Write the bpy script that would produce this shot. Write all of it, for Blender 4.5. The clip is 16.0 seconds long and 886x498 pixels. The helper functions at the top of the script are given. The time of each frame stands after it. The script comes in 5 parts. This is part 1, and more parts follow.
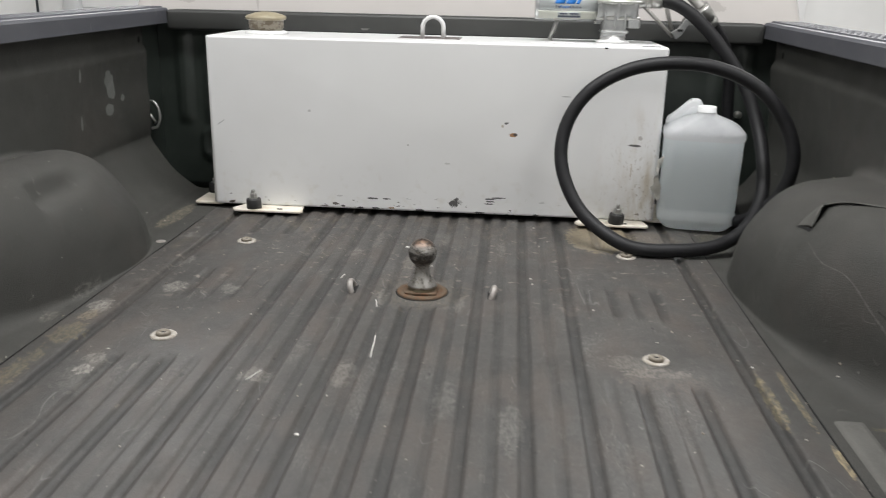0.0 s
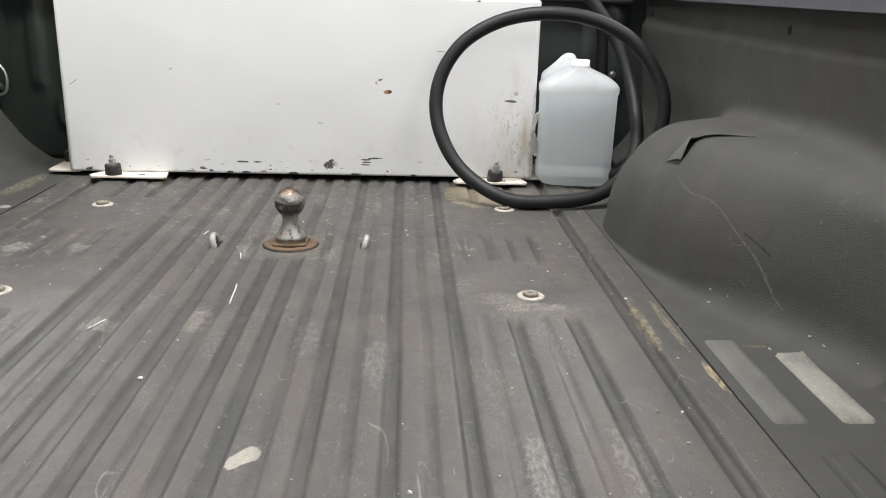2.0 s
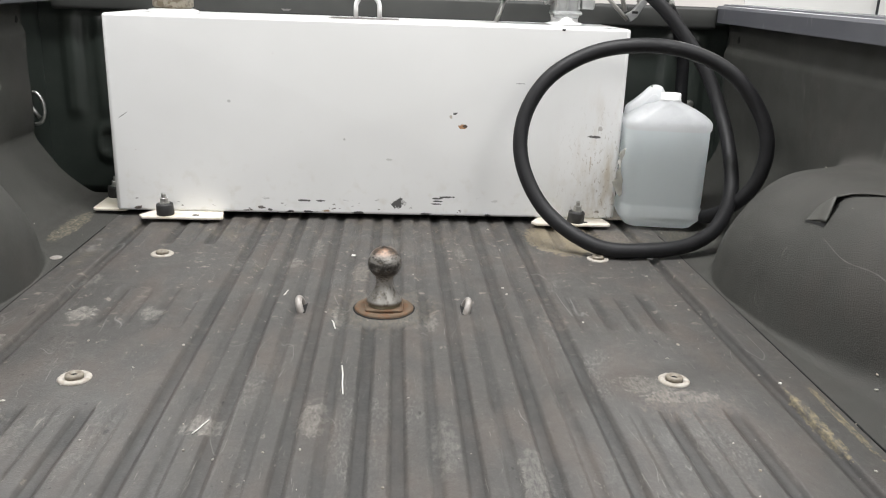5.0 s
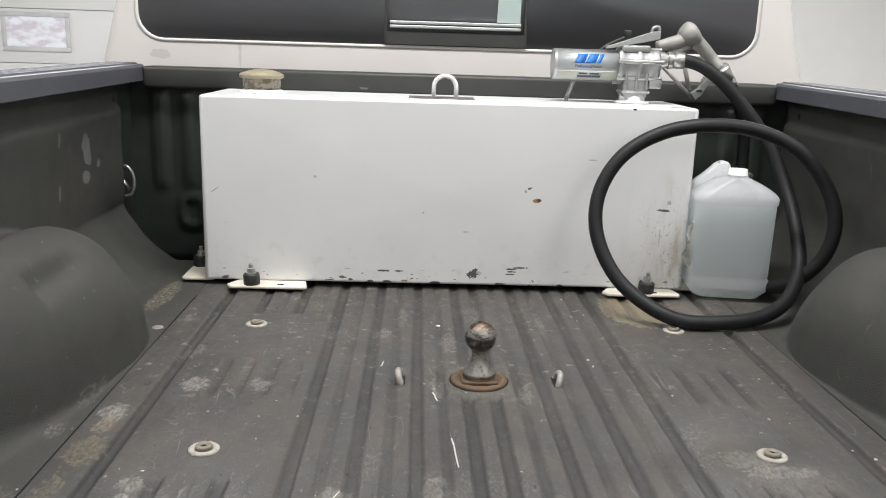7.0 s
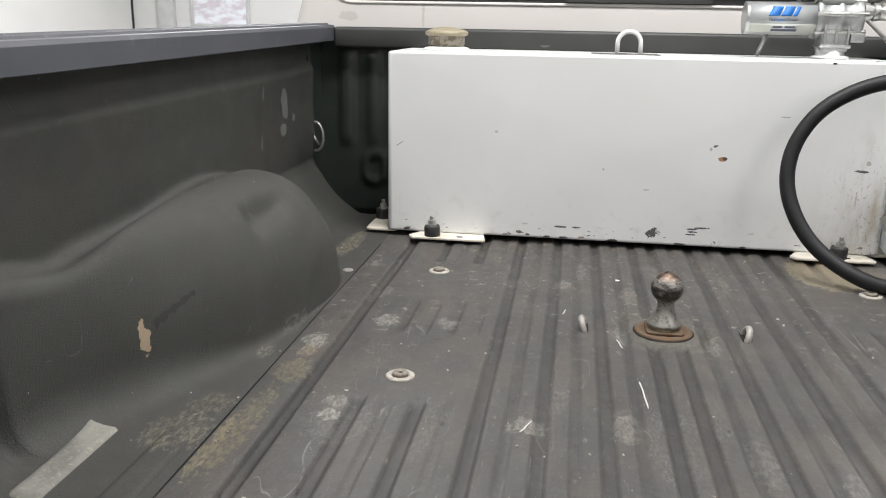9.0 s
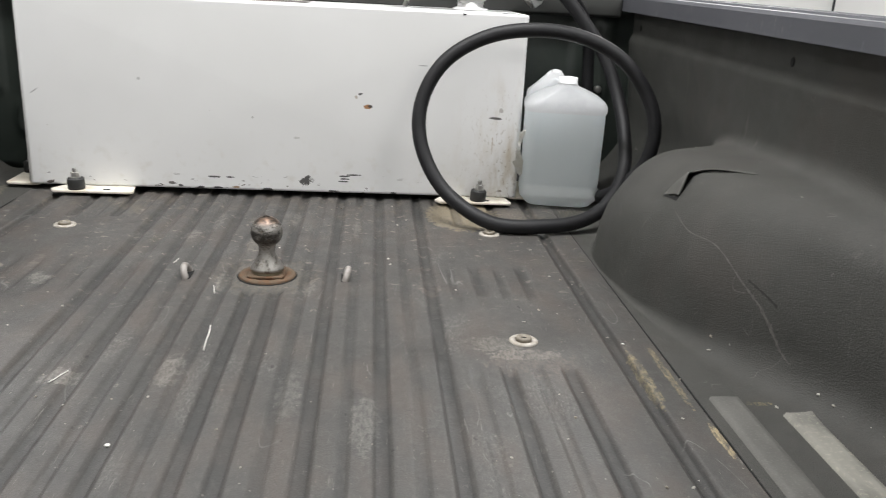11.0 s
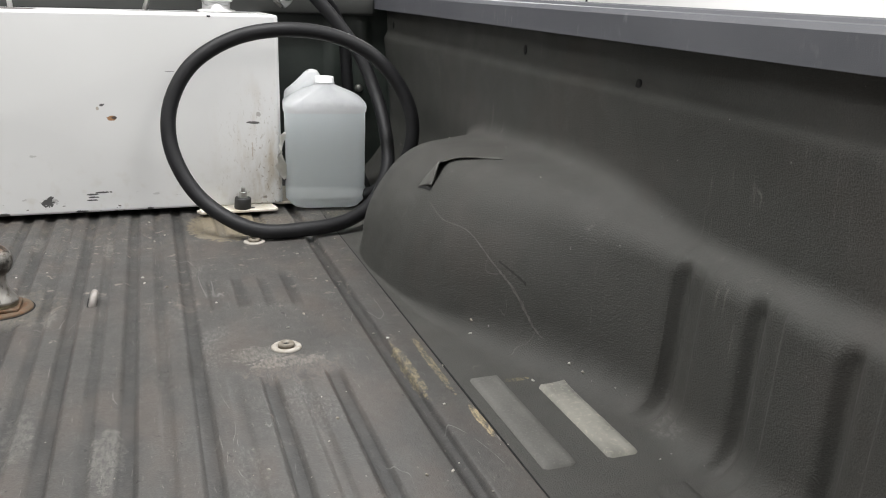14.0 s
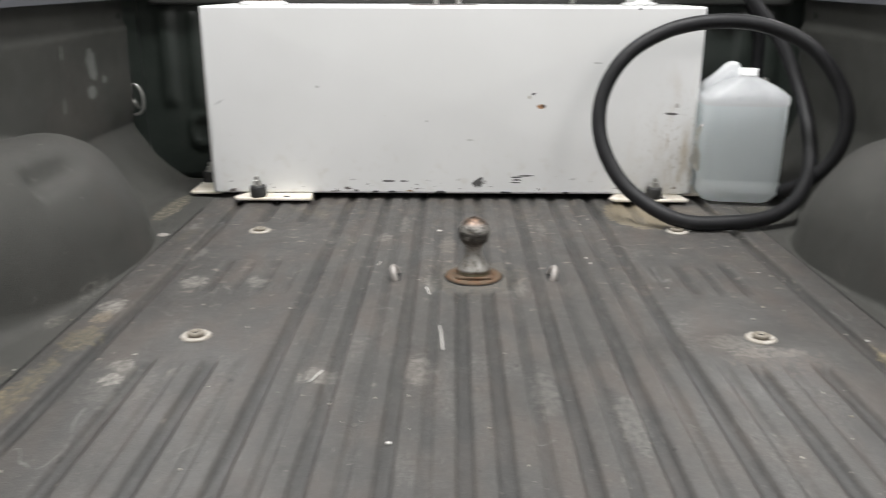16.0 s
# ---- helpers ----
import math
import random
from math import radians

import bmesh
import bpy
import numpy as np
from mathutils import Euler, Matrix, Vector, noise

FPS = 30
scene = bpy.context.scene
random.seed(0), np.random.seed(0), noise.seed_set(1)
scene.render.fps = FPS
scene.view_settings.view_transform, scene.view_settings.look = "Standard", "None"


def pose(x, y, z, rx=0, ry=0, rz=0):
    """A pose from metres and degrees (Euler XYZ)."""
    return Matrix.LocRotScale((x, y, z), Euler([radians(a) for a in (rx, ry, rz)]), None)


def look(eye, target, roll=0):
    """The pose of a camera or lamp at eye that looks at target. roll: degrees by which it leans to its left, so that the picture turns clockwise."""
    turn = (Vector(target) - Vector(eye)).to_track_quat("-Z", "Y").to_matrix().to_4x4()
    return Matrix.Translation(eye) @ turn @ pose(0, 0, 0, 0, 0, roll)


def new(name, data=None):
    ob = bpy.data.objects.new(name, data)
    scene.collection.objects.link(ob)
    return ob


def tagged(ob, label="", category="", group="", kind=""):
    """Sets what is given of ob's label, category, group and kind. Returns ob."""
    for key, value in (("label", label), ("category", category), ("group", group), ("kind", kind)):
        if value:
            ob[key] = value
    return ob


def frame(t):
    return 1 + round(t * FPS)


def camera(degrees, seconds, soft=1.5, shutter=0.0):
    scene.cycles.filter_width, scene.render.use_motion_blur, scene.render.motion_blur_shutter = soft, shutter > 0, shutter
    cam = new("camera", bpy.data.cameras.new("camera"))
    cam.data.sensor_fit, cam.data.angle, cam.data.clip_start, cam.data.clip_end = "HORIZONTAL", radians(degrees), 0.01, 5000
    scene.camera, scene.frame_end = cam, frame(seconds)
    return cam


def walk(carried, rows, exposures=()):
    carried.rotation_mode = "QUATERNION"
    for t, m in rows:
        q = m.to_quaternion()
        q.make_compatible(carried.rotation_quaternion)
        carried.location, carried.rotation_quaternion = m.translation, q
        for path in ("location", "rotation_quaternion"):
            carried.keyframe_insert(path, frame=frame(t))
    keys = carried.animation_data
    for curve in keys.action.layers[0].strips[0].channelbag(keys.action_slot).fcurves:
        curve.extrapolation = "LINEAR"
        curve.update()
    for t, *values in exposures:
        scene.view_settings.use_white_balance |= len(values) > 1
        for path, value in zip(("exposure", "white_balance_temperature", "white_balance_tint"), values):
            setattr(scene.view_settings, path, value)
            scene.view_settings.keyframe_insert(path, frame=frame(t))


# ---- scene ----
cam = camera(55.9, 16.0, soft=1.0, shutter=0.25)
EXPOSURE = [(0, -0.22), (0.5, -0.22), (1.0, -0.14), (1.5, -0.02), (2, 0.28), (3, 0.4), (4, 0.4), (6.3, -0.08), (8.2, -0.02), (10.5, 0.06), (16, 0.08)]
PATH = [
    (0, (0.169, -1.635, 0.609), (0.021, 0.268, 0.012), 1.3),
    (0.5, (0.253, -1.744, 0.586), (0.194, 0.166, -0.005), 1.4),
    (1, (0.244, -1.726, 0.543), (0.264, 0.185, -0.047), 1.6),
    (1.5, (0.238, -1.671, 0.508), (0.309, 0.244, -0.062), 1.8),
    (2, (0.224, -1.6, 0.482), (0.318, 0.311, -0.1), 1.6),
    (2.5, (0.209, -1.542, 0.485), (0.322, 0.356, -0.134), 1.6),
    (3, (0.205, -1.463, 0.487), (0.347, 0.425, -0.159), 1.7),
    (3.5, (0.124, -1.407, 0.492), (0.281, 0.476, -0.163), 2.0),
    (4, (0.053, -1.394, 0.516), (0.208, 0.486, -0.147), 2.1),
    (4.5, (0.024, -1.393, 0.532), (0.168, 0.495, -0.112), 2.1),
    (5, (0.014, -1.403, 0.548), (0.134, 0.504, -0.043), 2.0),
    (5.5, (0.009, -1.418, 0.565), (0.101, 0.509, 0.036), 1.9),
    (6, (-0.004, -1.433, 0.581), (0.068, 0.507, 0.098), 1.8),
    (6.3, (-0.021, -1.44, 0.589), (0.048, 0.502, 0.116), 1.8),
    (6.5, (-0.05, -1.448, 0.599), (0.02, 0.494, 0.127), 1.8),
    (7, (-0.125, -1.458, 0.603), (-0.058, 0.485, 0.134), 1.8),
    (7.5, (-0.182, -1.463, 0.594), (-0.123, 0.479, 0.119), 1.8),
    (8, (-0.222, -1.472, 0.578), (-0.228, 0.469, 0.094), 1.4),
    (8.2, (-0.239, -1.478, 0.566), (-0.314, 0.462, 0.082), 1.0),
    (8.5, (-0.244, -1.487, 0.554), (-0.41, 0.445, 0.063), 0.7),
    (8.9, (-0.205, -1.499, 0.549), (-0.474, 0.414, 0.031), 0.9),
    (9.3, (-0.13, -1.51, 0.55), (-0.458, 0.383, -0.003), 1.5),
    (9.7, (-0.036, -1.517, 0.552), (-0.36, 0.367, -0.035), 2.2),
    (10.0, (0.036, -1.517, 0.55), (-0.229, 0.371, -0.054), 2.6),
    (10.3, (0.1, -1.512, 0.543), (-0.047, 0.387, -0.068), 2.8),
    (10.5, (0.143, -1.506, 0.535), (0.108, 0.398, -0.075), 2.8),
    (11, (0.19, -1.498, 0.539), (0.365, 0.4, -0.067), 3.0),
    (11.5, (0.196, -1.486, 0.542), (0.496, 0.397, -0.06), 3.0),
    (12, (0.203, -1.475, 0.54), (0.567, 0.399, -0.058), 1.4),
    (12.5, (0.25, -1.483, 0.54), (0.665, 0.382, -0.053), 1.3),
    (13, (0.273, -1.494, 0.54), (0.759, 0.356, -0.044), 1.6),
    (13.5, (0.279, -1.496, 0.537), (0.85, 0.331, -0.042), 1.8),
    (14, (0.268, -1.49, 0.525), (0.903, 0.317, -0.051), 1.6),
    (14.5, (0.206, -1.495, 0.508), (0.894, 0.294, -0.064), 1.9),
    (15, (0.14, -1.492, 0.492), (0.829, 0.299, -0.072), 1.9),
    (15.5, (0.062, -1.468, 0.491), (0.473, 0.403, -0.083), 0.6),
    (16, (-0.039, -1.483, 0.519), (-0.063, 0.425, -0.08), 0.1),
]
walk(cam, [(t, look(eye, target, roll)) for t, eye, target, roll in PATH], EXPOSURE)


# ---- light: a closed white garage lit by rows of ceiling fixtures ----
world = bpy.data.worlds.new("world")
scene.world = world
world.use_nodes = True
world.node_tree.nodes["Background"].inputs[0].default_value = (0.8, 0.85, 0.9, 1)
world.node_tree.nodes["Background"].inputs[1].default_value = 0.05
GROUND, CEIL = -0.93, 2.75
LAMPS = [(-2.2, -3.4, 38), (2.2, -3.4, 52), (-2.2, -0.2, 38), (2.2, -0.2, 50), (0, -0.05, 88), (-2.6, 4.6, 195), (2.6, 4.6, 195)]
for lx, ly, watts in LAMPS:
    lamp = bpy.data.lights.new("ceiling_tube", "AREA")
    lamp.shape, lamp.size, lamp.size_y, lamp.energy = "RECTANGLE", 1.25, 0.35, watts
    lamp.color = (0.992, 0.99, 0.988)
    new("ceiling_tube", lamp).matrix_world = pose(lx, ly, CEIL - 0.1)


# ---- materials ----
class Mat:
    """A node material with short helpers; all textures are in object space, in metres."""

    def __init__(self, name, color, rough=0.5, metal=0.0, **more):
        self.m = bpy.data.materials.new(name)
        self.m.use_nodes = True
        self.t = self.m.node_tree
        self.b = self.t.nodes["Principled BSDF"]
        self.coord = self.t.nodes.new("ShaderNodeTexCoord").outputs["Object"]
        self.b.inputs["Base Color"].default_value = (*color, 1)
        self.b.inputs["Roughness"].default_value = rough
        self.b.inputs["Metallic"].default_value = metal
        for k, v in more.items():
            self.b.inputs[k].default_value = v
        self.color, self.rough, self.height = (*color, 1), rough, None

    def node(self, kind, **ins):
        n = self.t.nodes.new(kind)
        for k, v in ins.items():
            key = k.replace("_", " ")
            if isinstance(v, bpy.types.NodeSocket):
                self.t.links.new(v, n.inputs[key])
            else:
                n.inputs[key].default_value = v
        return n

    def mapped(self, scale, offset=(0, 0, 0)):
        return self.node("ShaderNodeMapping", Vector=self.coord, Scale=scale, Location=offset).outputs[0]

    def noise(self, size, detail=4.0, lo=0.0, hi=1.0, stretch=(1, 1, 1), rough=0.55, offset=(0, 0, 0), distort=0.0):
        """Noise of about that grain in metres, spread so that lo..hi becomes 0..1."""
        v = self.mapped(tuple(s / size for s in stretch), offset)
        n = self.node("ShaderNodeTexNoise", Vector=v, Scale=1.0, Detail=detail, Roughness=rough, Distortion=distort)
        return self.ramp(n.outputs["Fac"], lo, hi)

    def ramp(self, fac, lo, hi):
        r = self.node("ShaderNodeMapRange", Value=fac)
        r.inputs["From Min"].default_value, r.inputs["From Max"].default_value = lo, hi
        r.interpolation_type = "SMOOTHSTEP"
        return r.outputs[0]

    def math(self, op, a, b):
        n = self.t.nodes.new("ShaderNodeMath")
        n.operation = op
        for k, v in enumerate((a, b)):
            if isinstance(v, bpy.types.NodeSocket):
                self.t.links.new(v, n.inputs[k])
            else:
                n.inputs[k].default_value = v
        return n.outputs[0]

    def tint(self, fac, color, amount=1.0):
        """Lay a colour over what is there, where fac is 1."""
        n = self.t.nodes.new("ShaderNodeMix")
        n.data_type = "RGBA"
        if amount != 1.0:
            fac = self.math("MULTIPLY", fac, amount)
        self.t.links.new(fac, n.inputs[0])
        if isinstance(self.color, bpy.types.NodeSocket):
            self.t.links.new(self.color, n.inputs[6])
        else:
            n.inputs[6].default_value = self.color
        n.inputs[7].default_value = (*color, 1)
        self.color = n.outputs[2]
        self.t.links.new(self.color, self.b.inputs["Base Color"])
        return self

    def gloss(self, fac, lo, hi):
        r = self.node("ShaderNodeMapRange", Value=fac)
        r.inputs["To Min"].default_value, r.inputs["To Max"].default_value = lo, hi
        self.t.links.new(r.outputs[0], self.b.inputs["Roughness"])
        return self

    def bump(self, fac, depth, strength=1.0):
        n = self.node("ShaderNodeBump", Height=fac, Distance=depth, Strength=strength)
        if self.height is not None:
            self.t.links.new(self.height, n.inputs["Normal"])
        self.height = n.outputs[0]
        self.t.links.new(self.height, self.b.inputs["Normal"])
        return self

    def random(self, lo=0.0, hi=1.0):
        return self.ramp(self.t.nodes.new("ShaderNodeObjectInfo").outputs["Random"], lo, hi)

    def spot(self, cx, cy, rx, ry, axes=(0, 1), ragged=0.5, grain=0.012, turn=0.0):
        """1 inside an ellipse with a ragged rim."""
        co, si = math.cos(radians(turn)), math.sin(radians(turn))
        u, v = self.math("SUBTRACT", self.axis(axes[0]), cx), self.math("SUBTRACT", self.axis(axes[1]), cy)
        p = self.math("ADD", self.math("MULTIPLY", u, co / rx), self.math("MULTIPLY", v, si / rx))
        q = self.math("ADD", self.math("MULTIPLY", u, -si / ry), self.math("MULTIPLY", v, co / ry))
        d = self.math("ADD", self.math("MULTIPLY", p, p), self.math("MULTIPLY", q, q))
        n = self.math("MULTIPLY", self.noise(grain, 4), 2.4 * ragged)
        return self.ramp(self.math("ADD", d, n), 1.0 + 1.2 * ragged, 0.75 + 1.2 * ragged)

    def curls(self, size, width, share, offset=(0, 0, 0), stretch=(1, 1, 1)):
        """Thin wandering scratch lines, in scattered places only."""
        n = self.noise(size, 1.5, 0.0, 1.0, stretch, offset=offset, distort=0.8)
        line = self.ramp(self.math("ABSOLUTE", self.math("SUBTRACT", n, 0.5), 0.0), width, width * 0.3)
        here = self.noise(size * 1.3, 3, 0.62 - share, 0.68 - share, offset=(offset[1] + 3, offset[0] + 1, 2), rough=0.7)
        return self.math("MULTIPLY", line, here)

    def axis(self, n):
        return self.node("ShaderNodeSeparateXYZ", Vector=self.coord).outputs[n]


def liner_floor():
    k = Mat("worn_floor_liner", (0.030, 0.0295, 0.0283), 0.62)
    # rib tops are paler than the grooves
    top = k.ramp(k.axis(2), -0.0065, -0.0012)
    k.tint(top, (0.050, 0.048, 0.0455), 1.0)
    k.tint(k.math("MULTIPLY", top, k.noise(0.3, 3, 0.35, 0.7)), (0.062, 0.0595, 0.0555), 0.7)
    k.tint(k.noise(0.045, 6, 0.45, 0.78, (1, 0.3, 1)), (0.074, 0.071, 0.066), 0.55)
    k.tint(k.noise(0.028, 5, 0.55, 0.8, (1, 0.45, 1), offset=(5, 5, 0)), (0.03, 0.028, 0.026), 0.5)
    patch = k.math("MULTIPLY", top, k.noise(0.13, 3, 0.54, 0.72, (1, 0.45, 1), offset=(3, 1, 0), distort=0.5))
    dust = k.math("MULTIPLY", patch, k.noise(0.004, 6, 0.44, 0.72, (1, 0.4, 1), rough=0.75))
    k.tint(dust, (0.24, 0.23, 0.215), 0.75)
    scrape = k.math("MULTIPLY", k.math("MULTIPLY", top, k.noise(0.2, 2, 0.48, 0.66, offset=(7, 2, 0))), k.noise(0.0045, 3, 0.64, 0.72, (1, 0.06, 1), rough=0.7, distort=1.2))
    k.tint(scrape, (0.27, 0.26, 0.24), 0.7)
    k.tint(k.math("MULTIPLY", k.noise(0.10, 4, 0.58, 0.74, (1, 0.5, 1), offset=(1, 9, 0)), k.ramp(k.axis(1), -0.1, 0.5)), (0.15, 0.125, 0.085), 0.55)
    k.tint(k.noise(0.006, 2, 0.73, 0.76, (1, 0.7, 1), offset=(2, 2, 0)), (0.3, 0.28, 0.25), 0.7)
    k.tint(k.math("MULTIPLY", top, k.noise(0.022, 4, 0.66, 0.74, (1, 0.5, 1), rough=0.7, offset=(4, 7, 0))), (0.24, 0.21, 0.175), 0.75)
    k.tint(k.math("MULTIPLY", k.ramp(k.axis(1), -0.35, 0.2), k.noise(0.020, 4, 0.61, 0.68, (0.8, 1.0, 1), rough=0.6, distort=0.3, offset=(9, 2, 0))), (0.27, 0.235, 0.2), 0.8)
    k.tint(k.noise(0.07, 4, 0.42, 0.7, (1, 0.4, 1), offset=(2, 8, 0)), (0.078, 0.064, 0.055), 0.65)
    k.tint(k.math("MULTIPLY", k.noise(0.25, 2, 0.45, 0.62, offset=(11, 3, 0)), k.noise(0.009, 4, 0.62, 0.70, (1, 0.25, 1), rough=0.7, distort=0.8, offset=(0, 4, 0))), (0.21, 0.195, 0.17), 0.6)
    k.tint(k.math("MULTIPLY", k.ramp(k.axis(1), 0.15, 0.55), k.noise(0.018, 5, 0.52, 0.72, (1, 0.4, 1))), (0.15, 0.13, 0.1), 0.6)
    k.tint(k.noise(0.0022, 1, 0.74, 0.77, (1, 0.05, 1), distort=0.4, offset=(6, 6, 0)), (0.2, 0.19, 0.175), 0.6)
    # stains with a place of their own
    pale, tan, straw = (0.30, 0.285, 0.255), (0.20, 0.165, 0.11), (0.27, 0.225, 0.13)
    for cx, cy, rx, ry, colour, amount, ragged, turn in (
        (0.054, -0.797, 0.012, 0.030, (0.32, 0.30, 0.255), 0.85, 0.35, -30), (0.600, -0.405, 0.009, 0.10, straw, 0.8, 0.9, 0), (0.638, -0.40, 0.006, 0.11, straw, 0.8, 0.9, 0), (0.646, -0.585, 0.006, 0.045, (0.42, 0.34, 0.2), 0.9, 0.8, 0),
        (0.415, 0.46, 0.095, 0.14, tan, 0.9, 0.5, 0), (-0.078, -0.03, 0.012, 0.06, pale, 0.5, 1.0, 0), (0.082, -0.06, 0.012, 0.045, pale, 0.45, 1.0, 0), (0.02, 0.40, 0.010, 0.06, pale, 0.5, 1.0, 0), (-0.15, 0.36, 0.010, 0.07, pale, 0.4, 1.0, 0), (0.16, 0.33, 0.010, 0.06, pale, 0.4, 1.0, 0), (0.375, 0.40, 0.04, 0.05, (0.24, 0.205, 0.15), 0.7, 0.7, 0), (0.56, 0.44, 0.06, 0.10, (0.17, 0.145, 0.115), 0.7, 0.9, 0), (0.43, -0.335, 0.06, 0.02, pale, 0.5, 0.9, 0), (-0.19, 0.25, 0.018, 0.03, pale, 0.5, 1.0, 0), (-0.296, 0.246, 0.016, 0.03, pale, 0.4, 1.0, 0),
        (-0.516, -0.042, 0.025, 0.035, pale, 0.8, 1.0, 0), (-0.40, -0.036, 0.022, 0.03, pale, 0.6, 1.0, 0), (-0.609, -0.176, 0.018, 0.03, pale, 0.7, 1.0, 0), (-0.512, -0.395, 0.022, 0.022, pale, 0.6, 1.0, 0),
        (0.19, -0.547, 0.02, 0.075, pale, 0.3, 1.0, 0), (0.38, -0.835, 0.022, 0.09, pale, 0.4, 1.0, 0), (0.395, -0.295, 0.05, 0.03, pale, 0.4, 1.0, 0), (0.30, -0.04, 0.02, 0.05, (0.17, 0.14, 0.12), 0.5, 1.0, 0), (-0.05, 0.20, 0.02, 0.06, (0.24, 0.215, 0.18), 0.5, 1.0, 0), (0.48, -0.80, 0.018, 0.08, pale, 0.3, 1.0, 0), (0.085, -0.47, 0.018, 0.07, pale, 0.25, 1.0, 0),
        (-0.226, -0.424, 0.03, 0.025, pale, 0.6, 1.0, 0), (-0.089, -0.405, 0.02, 0.05, pale, 0.4, 1.0, 0), (0.0, 0.0, 0.10, 0.105, (0.14, 0.12, 0.09), 0.55, 0.9, 0),
        (0.437, -0.36, 0.07, 0.05, (0.16, 0.13, 0.11), 0.5, 1.0, 0), (-0.62, -0.50, 0.02, 0.14, straw, 0.45, 1.1, 0), (-0.640, -0.56, 0.010, 0.10, straw, 0.7, 0.9, 0), (-0.619, -0.160, 0.022, 0.03, pale, 0.8, 1.0, 0), (-0.615, -0.215, 0.018, 0.03, (0.26, 0.215, 0.15), 0.8, 1.0, 0), (-0.612, -0.30, 0.03, 0.05, straw, 0.45, 1.0, 0), (-0.511, -0.441, 0.016, 0.02, pale, 0.9, 0.8, 0), (-0.49, -0.46, 0.05, 0.06, pale, 0.2, 1.1, 0), (-0.56, 0.13, 0.02, 0.04, pale, 0.4, 1.0, 0),
    ):
        rub = k.spot(cx, cy, rx, ry, ragged=ragged, turn=turn)
        if ragged > 0.5:
            rub = k.math("MULTIPLY", rub, k.noise(0.0055, 6, 0.36, 0.66, (1, 0.35, 1), rough=0.75, offset=(cx * 9, cy * 7, 0)))
        k.tint(rub, colour, amount)
    k.tint(k.noise(0.0035, 4, 0.5, 0.8, (1, 0.5, 1), rough=0.75, offset=(8, 3, 1)), (0.115, 0.11, 0.103), 0.55)
    k.tint(k.noise(0.012, 5, 0.5, 0.74, (1, 0.6, 1), rough=0.7, offset=(3, 6, 2)), (0.105, 0.10, 0.092), 0.5)
    k.tint(k.noise(0.009, 5, 0.54, 0.72, (1, 0.7, 1), rough=0.7, offset=(7, 2, 8)), (0.034, 0.031, 0.029), 0.55)
    k.tint(k.noise(0.0024, 3, 0.56, 0.74, rough=0.8, offset=(2, 5, 3)), (0.024, 0.022, 0.020), 0.6)
    k.tint(k.curls(0.07, 0.010, 0.0, (1, 4, 0)), (0.20, 0.195, 0.18), 0.45)
    k.tint(k.curls(0.05, 0.012, -0.03, (6, 2, 0), (1, 0.4, 1)), (0.23, 0.22, 0.205), 0.5)
    k.tint(k.curls(0.11, 0.006, 0.08, (3, 9, 0), (1, 0.25, 1)), (0.20, 0.195, 0.185), 0.5)
    k.tint(k.math("MULTIPLY", top, k.noise(0.0013, 2, 0.62, 0.74, (1, 0.6, 1), rough=0.8, offset=(1, 1, 5))), (0.16, 0.155, 0.145), 0.5)
    # darker once more towards the bottom of the grooves
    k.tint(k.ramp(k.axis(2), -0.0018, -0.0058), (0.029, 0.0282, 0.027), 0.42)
    k.tint(k.curls(0.06, 0.010, -0.01, (4, 5, 0), (1, 0.25, 1)), (0.012, 0.011, 0.010), 0.85)
    k.tint(k.noise(0.010, 3, 0.70, 0.73, (1, 0.4, 1), offset=(5, 1, 4)), (0.014, 0.013, 0.012), 0.8)
    k.gloss(k.noise(0.1, 4), 0.4, 0.68)
    k.bump(k.noise(0.0025, 3), 0.0006, 0.7).bump(k.noise(0.05, 4), 0.002, 0.4)
    return k.m


